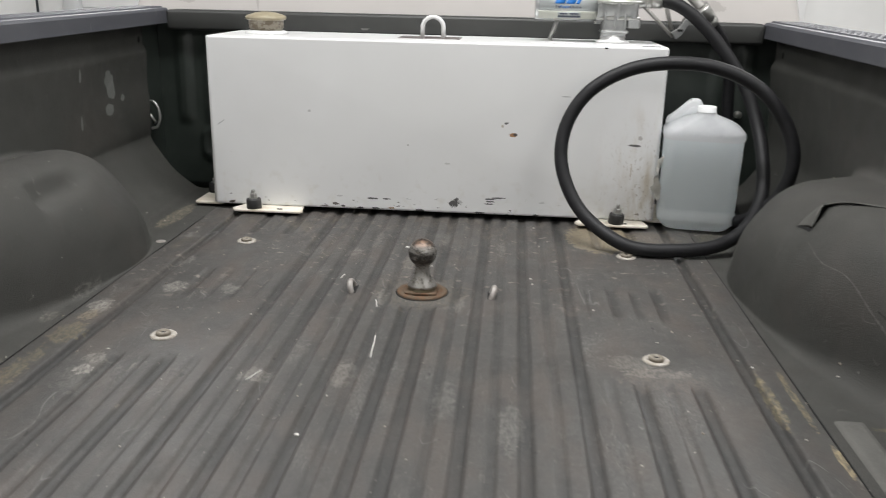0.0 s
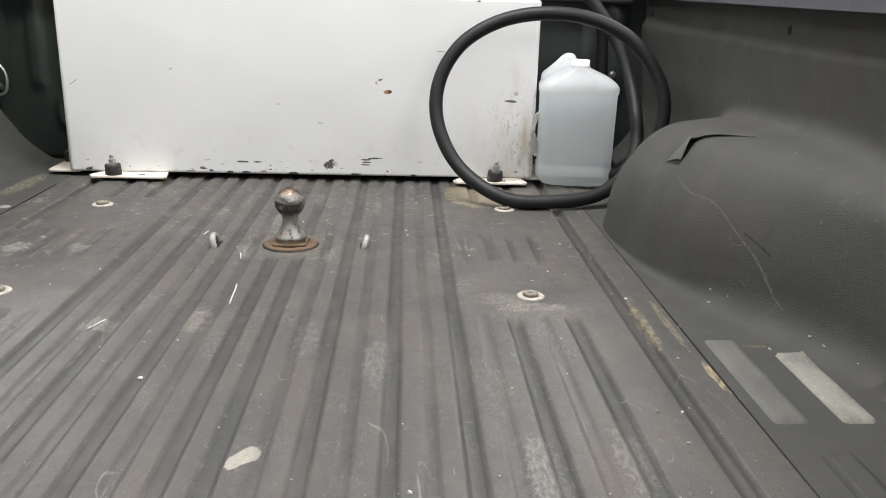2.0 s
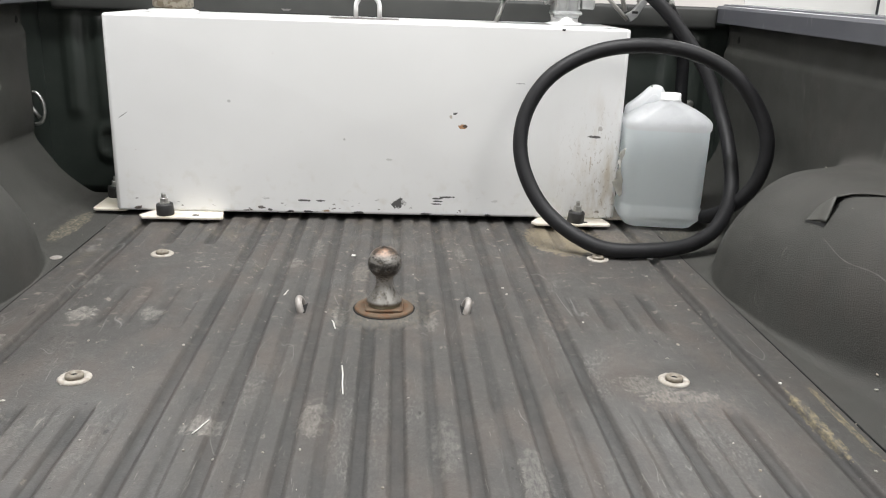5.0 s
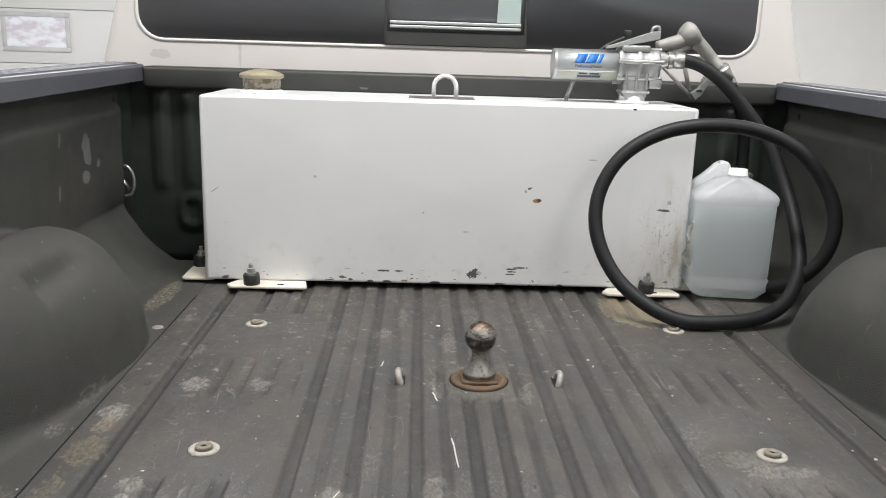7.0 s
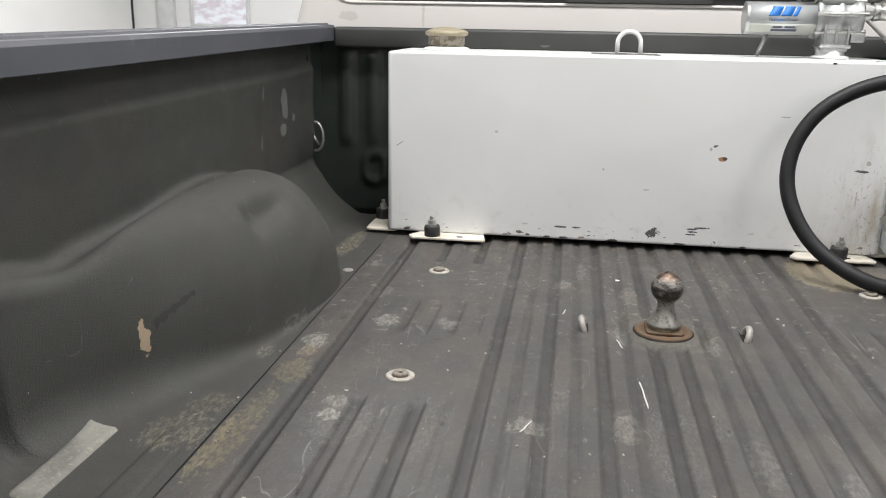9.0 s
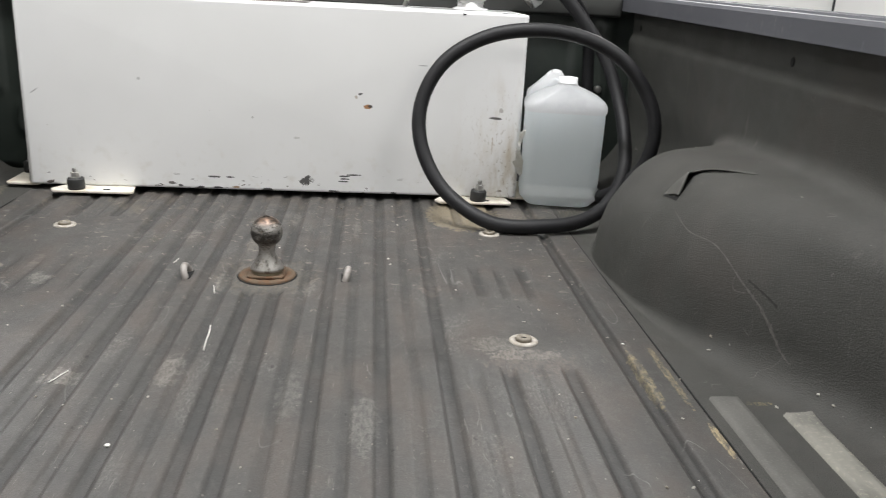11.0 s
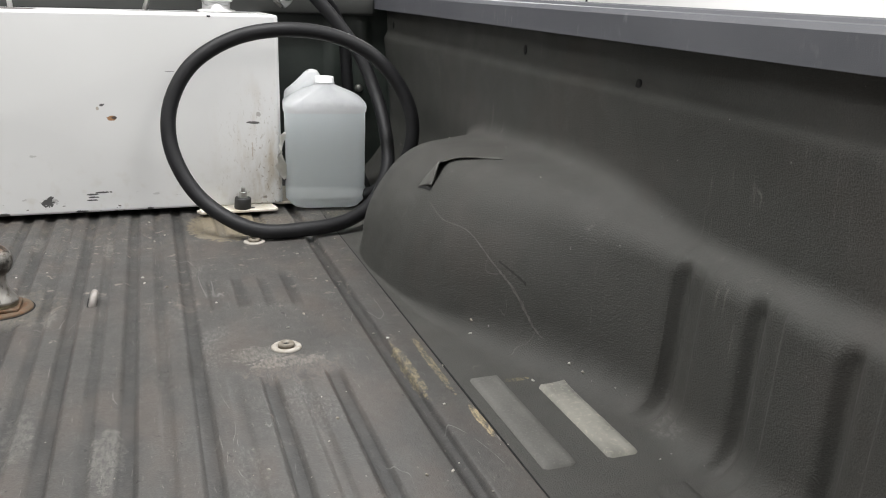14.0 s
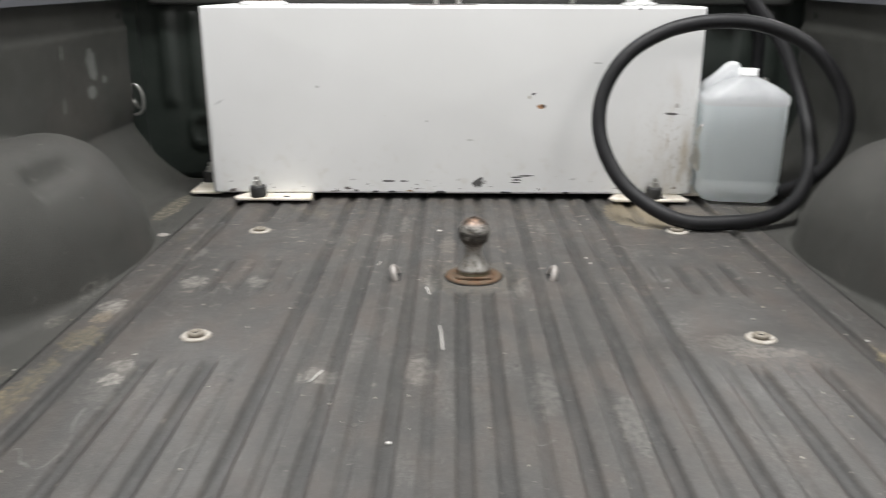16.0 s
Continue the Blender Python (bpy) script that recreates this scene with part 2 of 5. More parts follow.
def liner_side():
    k = Mat("grained_side_liner", (0.044, 0.0445, 0.039), 0.55)
    k.tint(k.noise(0.3, 3, 0.35, 0.7), (0.046, 0.0458, 0.041), 0.8)
    k.tint(k.noise(0.02, 6, 0.45, 0.8), (0.051, 0.0495, 0.044), 0.6)
    k.tint(k.noise(0.05, 4, 0.55, 0.75, offset=(4, 1, 2)), (0.03, 0.03, 0.027), 0.6)
    k.tint(k.noise(0.008, 2, 0.755, 0.79), (0.34, 0.33, 0.31), 0.65)
    k.tint(k.noise(0.0028, 4, 0.38, 0.66, rough=0.7, offset=(3, 3, 3)), (0.030, 0.030, 0.027), 0.55)
    k.tint(k.noise(0.0022, 3, 0.56, 0.74, rough=0.75, offset=(7, 1, 3)), (0.105, 0.10, 0.09), 0.55)
    k.tint(k.curls(0.09, 0.006, 0.03, (5, 1, 0), (1, 1, 0.5)), (0.17, 0.165, 0.15), 0.5)
    k.tint(k.curls(0.06, 0.008, -0.02, (2, 7, 4)), (0.20, 0.19, 0.17), 0.45)
    drip = k.math("MULTIPLY", k.noise(0.2, 2, 0.5, 0.7, offset=(2, 5, 1)), k.noise(0.010, 4, 0.6, 0.76, (1, 1, 0.12)))
    k.tint(drip, (0.14, 0.135, 0.12), 0.6)
    k.tint(k.noise(0.25, 3, 0.5, 0.68, offset=(9, 9, 3)), (0.054, 0.048, 0.042), 0.5)
    k.tint(k.noise(0.0018, 2, 0.67, 0.73), (0.12, 0.115, 0.105), 0.55)
    # dust on what lies flat
    up = k.node("ShaderNodeSeparateXYZ", Vector=k.t.nodes.new("ShaderNodeNewGeometry").outputs["Normal"]).outputs[2]
    k.tint(k.math("MULTIPLY", k.ramp(up, 0.35, 0.95), k.noise(0.02, 6, 0.25, 0.7)), (0.058, 0.055, 0.050), 0.5)
    for cx, cy, rx, ry, colour, amount, ragged in ((-0.728, 0.50, 0.026, 0.13, (0.27, 0.235, 0.165), 0.95, 0.6), (-0.70, -0.53, 0.05, 0.06, (0.25, 0.22, 0.16), 0.6, 0.9), (-0.69, -0.44, 0.035, 0.04, (0.24, 0.21, 0.15), 0.5, 0.9), (-0.682, -0.236, 0.014, 0.03, (0.24, 0.22, 0.19), 0.6, 1.0), (-0.675, -0.10, 0.012, 0.05, (0.2, 0.19, 0.17), 0.6, 1.0),
                                                   (0.70, 0.50, 0.04, 0.12, (0.2, 0.17, 0.12), 0.5, 1.0), (0.862, -0.69, 0.02, 0.03, (0.3, 0.29, 0.27), 0.2, 1.1), (0.738, -0.487, 0.022, 0.006, (0.26, 0.21, 0.11), 0.9, 0.5)):
        rub = k.math("MULTIPLY", k.spot(cx, cy, rx, ry, ragged=ragged), k.noise(0.006, 5, 0.4, 0.72, (1, 0.4, 1), rough=0.7))
        k.tint(k.math("MULTIPLY", rub, k.ramp(k.axis(2), 0.03, 0.015)), colour, amount)
    # rubbed patches on the far left wall and a torn place on the arch
    left = k.ramp(k.axis(0), -0.85, -0.90)
    RUBS = ((0.582, 0.352, 0.026, 0.026), (0.595, 0.320, 0.022, 0.026), (0.578, 0.272, 0.026, 0.016), (0.66, 0.292, 0.016, 0.012), (0.42, 0.378, 0.007, 0.018), (0.42, 0.255, 0.006, 0.02))
    for cy, cz, ry, rz in RUBS:
        k.tint(k.math("MULTIPLY", k.spot(cy, cz, ry, rz, axes=(1, 2), ragged=0.75, grain=0.03), left), (0.15, 0.155, 0.145), 0.8)
    k.tint(k.math("MULTIPLY", k.spot(-0.427, 0.090, 0.009, 0.026, axes=(1, 2), ragged=0.95, grain=0.014), k.ramp(k.axis(0), -0.5, -0.6)), (0.42, 0.32, 0.22), 0.85)
    k.gloss(k.noise(0.08, 4), 0.55, 0.8)
    k.bump(k.noise(0.0026, 4, rough=0.65), 0.0012, 0.9).bump(k.noise(0.09, 3), 0.003, 0.3)
    return k.m


def tank_paint():
    k = Mat("white_tank_paint", (0.72, 0.72, 0.715), 0.32)
    k.tint(k.noise(0.4, 3, 0.35, 0.7), (0.65, 0.65, 0.64), 0.6)
    low = k.ramp(k.axis(2), 0.2, 0.0)
    right = k.ramp(k.axis(0), 0.36, 0.56)
    stain = k.math("MULTIPLY", k.noise(0.035, 5, 0.48, 0.72, (1, 1, 0.25)), k.math("MULTIPLY", right, k.ramp(k.axis(2), 0.4, 0.12)))
    k.tint(stain, (0.46, 0.39, 0.29), 0.8)
    k.tint(k.math("MULTIPLY", k.noise(0.03, 5, 0.52, 0.75), low), (0.55, 0.52, 0.46), 0.5)
    chips = k.math("MULTIPLY", k.noise(0.016, 3, 0.655, 0.68, (0.5, 1, 1.4), offset=(0.3, 0, 0.1)), k.ramp(k.axis(2), 0.07, 0.02))
    k.tint(chips, (0.06, 0.045, 0.035), 0.95)
    k.tint(k.noise(0.012, 2, 0.79, 0.81), (0.25, 0.2, 0.16), 0.7)
    dark, rust = (0.035, 0.033, 0.032), (0.30, 0.13, 0.03)
    for cx, cz, rx, rz, colour, ragged, turn in (
        (0.177, 0.237, 0.011, 0.006, rust, 0.6, 0), (0.183, 0.238, 0.006, 0.004, dark, 0.8, 0), (0.158, 0.268, 0.006, 0.003, dark, 0.8, 20), (0.148, 0.26, 0.004, 0.004, (0.4, 0.36, 0.3), 0.8, 0),
        (0.500, 0.220, 0.017, 0.0035, dark, 0.8, 0), (0.512, 0.240, 0.005, 0.006, (0.4, 0.38, 0.36), 1.2, 0), (0.025, 0.045, 0.017, 0.012, dark, 1.25, 30), (0.122, 0.058, 0.013, 0.0022, dark, 0.8, 0),
        (0.122, 0.051, 0.013, 0.002, dark, 0.9, 0), (0.120, 0.044, 0.013, 0.002, dark, 1.0, 0), (0.145, 0.062, 0.02, 0.002, dark, 1.2, 0), (-0.205, 0.047, 0.016, 0.0025, dark, 0.9, 0), (-0.165, 0.047, 0.011, 0.0022, dark, 0.9, 0),
        (-0.238, 0.019, 0.009, 0.003, dark, 0.8, 0), (-0.195, 0.019, 0.012, 0.003, dark, 0.9, 0), (-0.150, 0.022, 0.010, 0.003, (0.25, 0.16, 0.08), 0.9, 0), (-0.072, 0.018, 0.016, 0.004, dark, 1.0, 0), (0.095, 0.018, 0.014, 0.003, dark, 0.9, 0),
        (-0.288, 0.022, 0.006, 0.003, dark, 0.8, 0), (0.248, 0.018, 0.008, 0.003, dark, 0.8, 0), (-0.623, 0.245, 0.013, 0.0012, (0.25, 0.25, 0.25), 0.3, 35), (-0.376, 0.284, 0.004, 0.004, (0.45, 0.45, 0.44), 0.7, 0),
        (0.311, 0.343, 0.012, 0.0015, (0.3, 0.3, 0.29), 0.6, 0), (0.002, 0.153, 0.008, 0.003, (0.5, 0.5, 0.48), 0.8, 0), (-0.106, 0.20, 0.003, 0.003, (0.4, 0.4, 0.38), 0.6, 0), (0.495, 0.155, 0.002, 0.02, (0.48, 0.43, 0.37), 1.2, 0),
    ):
        k.tint(k.spot(cx, cz, rx, rz, axes=(0, 2), ragged=ragged, grain=0.006, turn=turn), colour, 0.92)
    specks = k.math("MULTIPLY", k.math("MULTIPLY", right, k.ramp(k.axis(2), 0.36, 0.1)), k.noise(0.0055, 4, 0.59, 0.67, (1, 1, 0.5), rough=0.65))
    k.tint(specks, (0.30, 0.25, 0.19), 0.85)
    smear = k.math("MULTIPLY", k.math("MULTIPLY", k.ramp(k.axis(0), 0.42, 0.56), k.ramp(k.axis(2), 0.26, 0.04)), k.noise(0.02, 5, 0.38, 0.68, (1, 1, 0.4), rough=0.7))
    k.tint(smear, (0.44, 0.385, 0.30), 0.6)
    k.gloss(k.noise(0.15, 3), 0.25, 0.4)
    k.bump(k.noise(0.25, 2), 0.004, 0.25).bump(k.noise(0.003, 2), 0.0002, 0.3)
    return k.m


def rail_plastic():
    k = Mat("grey_rail_plastic", (0.066, 0.068, 0.078), 0.55)
    k.tint(k.noise(0.2, 4, 0.35, 0.7), (0.085, 0.087, 0.097), 0.7)
    k.tint(k.noise(0.03, 5, 0.62, 0.8, (1, 1, 0.5)), (0.2, 0.2, 0.21), 0.5)
    streak = k.math("MULTIPLY", k.noise(0.15, 3, 0.5, 0.68), k.noise(0.008, 4, 0.58, 0.72, (1, 1, 0.18), rough=0.7))
    k.tint(streak, (0.24, 0.24, 0.25), 0.5)
    k.bump(k.noise(0.0015, 2), 0.0003, 0.6)
    return k.m


def simple(name, color, rough, metal=0.0, second=None, grain=0.03, depth=0.0, **more):
    k = Mat(name, color, rough, metal, **more)
    k.tint(k.noise(grain, 5, 0.35, 0.75), second or tuple(c * 0.75 for c in color), 0.7)
    if depth:
        k.bump(k.noise(grain * 0.2, 3), depth, 0.6)
    return k.m


def rusty(name, color, rough, metal, amount, rust=(0.22, 0.09, 0.035)):
    k = Mat(name, color, rough, metal)
    k.tint(k.noise(0.012, 5, 0.5 - amount, 0.62 - amount * 0.5), rust, 0.9)
    k.tint(k.noise(0.006, 4, 0.6, 0.75), (0.02, 0.018, 0.016), 0.8)
    k.bump(k.noise(0.003, 4), 0.0006, 0.7)
    return k.m


M_FLOOR, M_SIDE, M_TANK, M_RAIL = liner_floor(), liner_side(), tank_paint(), rail_plastic()
M_DARK = simple("black_green_bed_paint", (0.023, 0.029, 0.025), 0.35, second=(0.034, 0.040, 0.035), grain=0.05)
M_HEAD = simple("black_header_plastic", (0.03, 0.031, 0.029), 0.5, second=(0.04, 0.041, 0.038), grain=0.1)
k = Mat("beige_cab_paint", (0.65, 0.617, 0.592), 0.25)
k.tint(k.noise(0.4, 3, 0.35, 0.7), (0.60, 0.57, 0.547), 0.7)
for cx, cz, rx, rz in ((-0.655, 0.585, 0.006, 0.016), (-0.655, 0.55, 0.004, 0.03), (-0.89, 0.56, 0.03, 0.015), (0.76, 0.57, 0.05, 0.02)):
    k.tint(k.spot(cx, cz, rx, rz, axes=(0, 2), ragged=0.6, grain=0.02), (0.36, 0.33, 0.31), 0.4)
M_CAB = k.m
M_WALL = simple("white_wall_paint", (0.8, 0.8, 0.79), 0.6, second=(0.76, 0.76, 0.75), grain=0.5)
M_CONC = simple("grey_concrete", (0.32, 0.31, 0.3), 0.6, second=(0.24, 0.235, 0.225), grain=0.3, depth=0.001)
M_DOOR = simple("white_door_panel", (0.8, 0.8, 0.8), 0.4, second=(0.77, 0.77, 0.77), grain=0.5)
M_TRIM = simple("grey_trim", (0.64, 0.65, 0.66), 0.45, second=(0.48, 0.49, 0.49), grain=0.2)
M_HOSE = simple("black_rubber_hose", (0.008, 0.008, 0.009), 0.55, second=(0.013, 0.013, 0.015), grain=0.03, depth=0.0004, **{"Specular IOR Level": 0.35})
M_BLACK = simple("black_rubber", (0.02, 0.02, 0.02), 0.55, second=(0.035, 0.034, 0.032), grain=0.02)
M_GAP = simple("dark_gap", (0.006, 0.006, 0.006), 0.9)
M_STEEL = simple("zinc_steel", (0.5, 0.5, 0.48), 0.35, 0.9, second=(0.36, 0.35, 0.33), grain=0.008)
M_GLASS = simple("dark_cab_glass", (0.085, 0.086, 0.093), 0.35, second=(0.095, 0.096, 0.1), grain=0.6)
M_ALU = simple("cast_aluminium", (0.36, 0.365, 0.36), 0.45, 0.7, second=(0.24, 0.245, 0.24), grain=0.02, depth=0.0003)
M_BRIGHT = simple("bright_aluminium", (0.52, 0.53, 0.53), 0.34, 0.85, second=(0.42, 0.43, 0.43), grain=0.05)
M_EYE = simple("pale_galvanised_ring", (0.33, 0.31, 0.29), 0.55, 0.2, second=(0.2, 0.17, 0.15), grain=0.01)


# ---- mesh helpers ----
from mathutils.bvhtree import BVHTree


def part(name, bm, material, parent=None, label="", smooth=True):
    me = bpy.data.meshes.new(name)
    bm.to_mesh(me)
    bm.free()
    me.materials.append(material)
    for f in me.polygons:
        f.use_smooth = smooth
    ob = new(name, me)
    if parent:
        ob.parent = parent
    if label:
        tagged(ob, label)
    return ob


def thing(name, label, category, kind="", group="", at=(0, 0, 0)):
    ob = new(name)
    ob.empty_display_size = 0.05
    ob.location = at
    return tagged(ob, label, category, group, kind)


def box(x0, x1, y0, y1, z0, z1, bevel=0.0, segs=2, bm=None):
    own = bmesh.new()
    bmesh.ops.create_cube(own, size=1, matrix=Matrix.LocRotScale(((x0 + x1) / 2, (y0 + y1) / 2, (z0 + z1) / 2), None, (x1 - x0, y1 - y0, z1 - z0)))
    if bevel:
        bmesh.ops.bevel(own, geom=own.edges[:], offset=bevel, segments=segs, affect="EDGES", profile=0.5)
    return merge(bm, own)


def merge(bm, own):
    if bm is None:
        return own
    me = bpy.data.meshes.new("tmp")
    own.to_mesh(me)
    own.free()
    bm.from_mesh(me)
    bpy.data.meshes.remove(me)
    return bm


def move(bm, m):
    bmesh.ops.transform(bm, matrix=m, verts=bm.verts)
    return bm


def lathe(profile, n=32, bm=None, m=None):
    """Turn (radius, height) pairs about z; ends are closed."""
    own = bmesh.new()
    rings = []
    for r, z in profile:
        rings.append([own.verts.new((r * math.cos(2 * math.pi * k / n), r * math.sin(2 * math.pi * k / n), z)) for k in range(n)])
    for a, b in zip(rings, rings[1:]):
        for k in range(n):
            own.faces.new((a[k], a[(k + 1) % n], b[(k + 1) % n], b[k]))
    own.faces.new(rings[0][::-1])
    own.faces.new(rings[-1])
    if m is not None:
        move(own, m)
    return merge(bm, own)


def spline(points, steps=12):
    """A smooth line through the points."""
    p = [Vector(q) for q in points]
    p = [2 * p[0] - p[1]] + p + [2 * p[-1] - p[-2]]
    out = []
    for a, b, c, d in zip(p, p[1:], p[2:], p[3:]):
        for k in range(steps):
            u = k / steps
            out.append(0.5 * (2 * b + (c - a) * u + (2 * a - 5 * b + 4 * c - d) * u * u + (3 * b - a - 3 * c + d) * u ** 3))
    return out + [p[-2]]


def tube(line, radius, n=14, bm=None, flat=1.0):
    """A round tube along a line of points; radius a number or one for each point."""
    own = bmesh.new()
    line = [Vector(q) for q in line]
    side = None
    rings = []
    for k, q in enumerate(line):
        ahead = (line[min(k + 1, len(line) - 1)] - line[max(k - 1, 0)]).normalized()
        if side is None:
            side = ahead.orthogonal().normalized()
        side = (side - ahead * side.dot(ahead)).normalized()
        up = ahead.cross(side)
        r = radius[k] if isinstance(radius, (list, tuple)) else radius
        rings.append([own.verts.new(q + r * (math.cos(2 * math.pi * j / n) * side + flat * math.sin(2 * math.pi * j / n) * up)) for j in range(n)])
    for a, b in zip(rings, rings[1:]):
        for j in range(n):
            own.faces.new((a[j], a[(j + 1) % n], b[(j + 1) % n], b[j]))
    own.faces.new(rings[0][::-1])
    own.faces.new(rings[-1])
    return merge(bm, own)


def prism(outline, depth, m=None, bevel=0.0, bm=None):
    """An outline in x, y, thickened from z = 0 to depth."""
    own = bmesh.new()
    f = own.faces.new([own.verts.new((x, y, 0)) for x, y in outline])
    top = bmesh.ops.extrude_face_region(own, geom=[f])["geom"]
    bmesh.ops.translate(own, verts=[v for v in top if isinstance(v, bmesh.types.BMVert)], vec=(0, 0, depth))
    bmesh.ops.recalc_face_normals(own, faces=own.faces)
    if bevel:
        bmesh.ops.bevel(own, geom=own.edges[:], offset=bevel, segments=2, affect="EDGES", profile=0.5)
    if m is not None:
        move(own, m)
    return merge(bm, own)


def rounded(x0, x1, y0, y1, r, n=6):
    """The outline of a rectangle with round corners."""
    out = []
    for cx, cy, a0 in ((x1 - r, y1 - r, 0), (x0 + r, y1 - r, 90), (x0 + r, y0 + r, 180), (x1 - r, y0 + r, 270)):
        out += [(cx + r * math.cos(radians(a0 + 90 * k / n)), cy + r * math.sin(radians(a0 + 90 * k / n))) for k in range(n + 1)]
    return out


def sheet(rows, closed=False):
    """A skin over rows of points."""
    bm = bmesh.new()
    grid = [[bm.verts.new(p) for p in row] for row in rows]
    for a, b in zip(grid, grid[1:]):
        for k in range(len(a) - 1):
            bm.faces.new((a[k], a[k + 1], b[k + 1], b[k]))
    return bm


def smoothstep(a, b, x):
    u = min(1.0, max(0.0, (x - a) / (b - a)))
    return u * u * (3 - 2 * u)


# ---- the garage ----
WX, Y0, Y1 = 5.6, -5.2, 8.4
tagged(part("floor", box(-WX, WX, Y0, Y1, GROUND - 0.1, GROUND), M_CONC, smooth=False), "smooth grey concrete garage floor", "floor", kind="structure")
tagged(part("ceiling", box(-WX, WX, Y0, Y1, CEIL + 0.02, CEIL + 0.12), M_WALL, smooth=False), "plain white painted garage ceiling", "ceiling", kind="structure")
tagged(part("wall_west", box(-WX - 0.15, -WX, Y0, Y1, GROUND, CEIL + 0.02), M_WALL, smooth=False), "plain white painted garage wall", "wall", kind="structure")
tagged(part("wall_east", box(WX, WX + 0.15, Y0, Y1, GROUND, CEIL + 0.02), M_WALL, smooth=False), "plain white painted garage wall", "wall", kind="structure")
tagged(part("wall_south", box(-WX, WX, Y0 - 0.15, Y0, GROUND, CEIL + 0.02), M_WALL, smooth=False), "plain white painted garage wall", "wall", kind="structure")
tagged(part("wall_north", box(-WX, WX, Y1 + 0.06, Y1 + 0.2, GROUND, CEIL + 0.02), M_WALL, smooth=False), "white painted wall behind the truck", "wall", kind="structure")

# sectional overhead door with one glazed panel
door = thing("door_1", "white sectional overhead garage door with a small window", "garage door", "structure", at=(0, 0, 0))
for k in range(6):
    z0 = GROUND + 0.02 + k * 0.6
    if z0 < CEIL - 0.1:
        part("panel", box(-5.02, 3.4, Y1, Y1 + 0.045, z0, min(z0 + 0.594, CEIL), 0.006), M_DOOR, door)
for x0 in (-4.83,):
    frame_ring = bmesh.new()
    for a in ((x0, x0 + 0.76, 0.42, 0.47), (x0, x0 + 0.76, 0.80, 0.85), (x0, x0 + 0.05, 0.47, 0.80), (x0 + 0.71, x0 + 0.76, 0.47, 0.80)):
        box(a[0], a[1], Y1 - 0.025, Y1 - 0.002, a[2], a[3], 0.006, bm=frame_ring)
    part("window_frame", frame_ring, M_TRIM, door)
    # view in the glass painted as blotches, its brightness as a faint glow
    k = Mat("bright_window", (0.7, 0.72, 0.78), 0.1)
    k.tint(k.noise(0.2, 4, 0.4, 0.62, (1, 1, 2.2)), (0.42, 0.34, 0.38), 0.8)
    k.b.inputs["Emission Color"].default_value = (0.9, 0.92, 1, 1)
    k.b.inputs["Emission Strength"].default_value = 0.22
    part("pane", box(x0 + 0.05, x0 + 0.71, Y1 - 0.012, Y1 - 0.004, 0.47, 0.80), k.m, door, "bright pane with its view painted on", smooth=False)
part("jamb", box(-5.22, -5.02, Y1 - 0.08, Y1 + 0.05, GROUND, CEIL, 0.01), M_TRIM, door)

# ---- the pickup truck ----
truck = thing("pickup_truck", "beige pickup truck with a black-lined open cargo bed", "truck", at=(0, 0, GROUND))


def tpart(name, bm, material, label="", smooth=True, parent=None):
    """A part of the truck, given in world places."""
    up = parent or truck
    ob = part(name, bm, material, up, label, smooth)
    ob.matrix_parent_inverse = Matrix.Translation((0, 0, -GROUND)) if up is truck else Matrix.Identity(4)
    return ob


REAR, FRONT, SEAM = -1.48, 0.95, 0.652
MAJOR = [0.024 + 0.0936 * k for k in range(7)]
MINOR = [0.071, 0.163, 0.258, 0.350, 0.444]
NARROW = 1.020  # the ribs lie a little closer on one side


def groove(d, half, edge):
    return 1 - smoothstep(half - edge / 2, half + edge / 2, abs(d))


def floor_height(x, y):
    """The ribbed floor: sunken grooves, broken off round the washers."""
    ax, z = (x if x > 0 else -x * NARROW), 0.0
    for k, c in enumerate(MAJOR):
        if abs(ax - c) < 0.03:
            run = 1.0
            if k in (4, 5):
                run = 1 - smoothstep(-0.40, -0.36, y) + 0.6 * smoothstep(-0.11, -0.07, y) * (1 - smoothstep(0.06, 0.10, y)) + smoothstep(0.36, 0.40, y)
            if k in (0, 1):
                away = math.hypot(x, y)
                run = smoothstep(0.075, 0.095, away) if k == 0 else 1.0
            z -= (0.0066 if k < 6 else 0.0095) * groove(ax - c, 0.0100, 0.0110) * run * (1 if ax > 0.25 else 0.9)
    for k, c in enumerate(MINOR):
        if abs(ax - c) < 0.03:
            run = 1.0
            if k > 2:
                run = 0.75 - 0.75 * smoothstep(-0.40, -0.36, y) + 0.8 * smoothstep(-0.11, -0.07, y) * (1 - smoothstep(0.04, 0.08, y)) + 0.75 * smoothstep(0.36, 0.40, y)
            z -= 0.0038 * groove(ax - c, 0.0075, 0.009) * run
    ring = math.hypot(x, y)
    z -= 0.003 * smoothstep(0.105, 0.085, ring) * smoothstep(0.06, 0.075, ring)
    z += 0.0016 * noise.noise((x * 3, y * 3, 0.3))
    return z


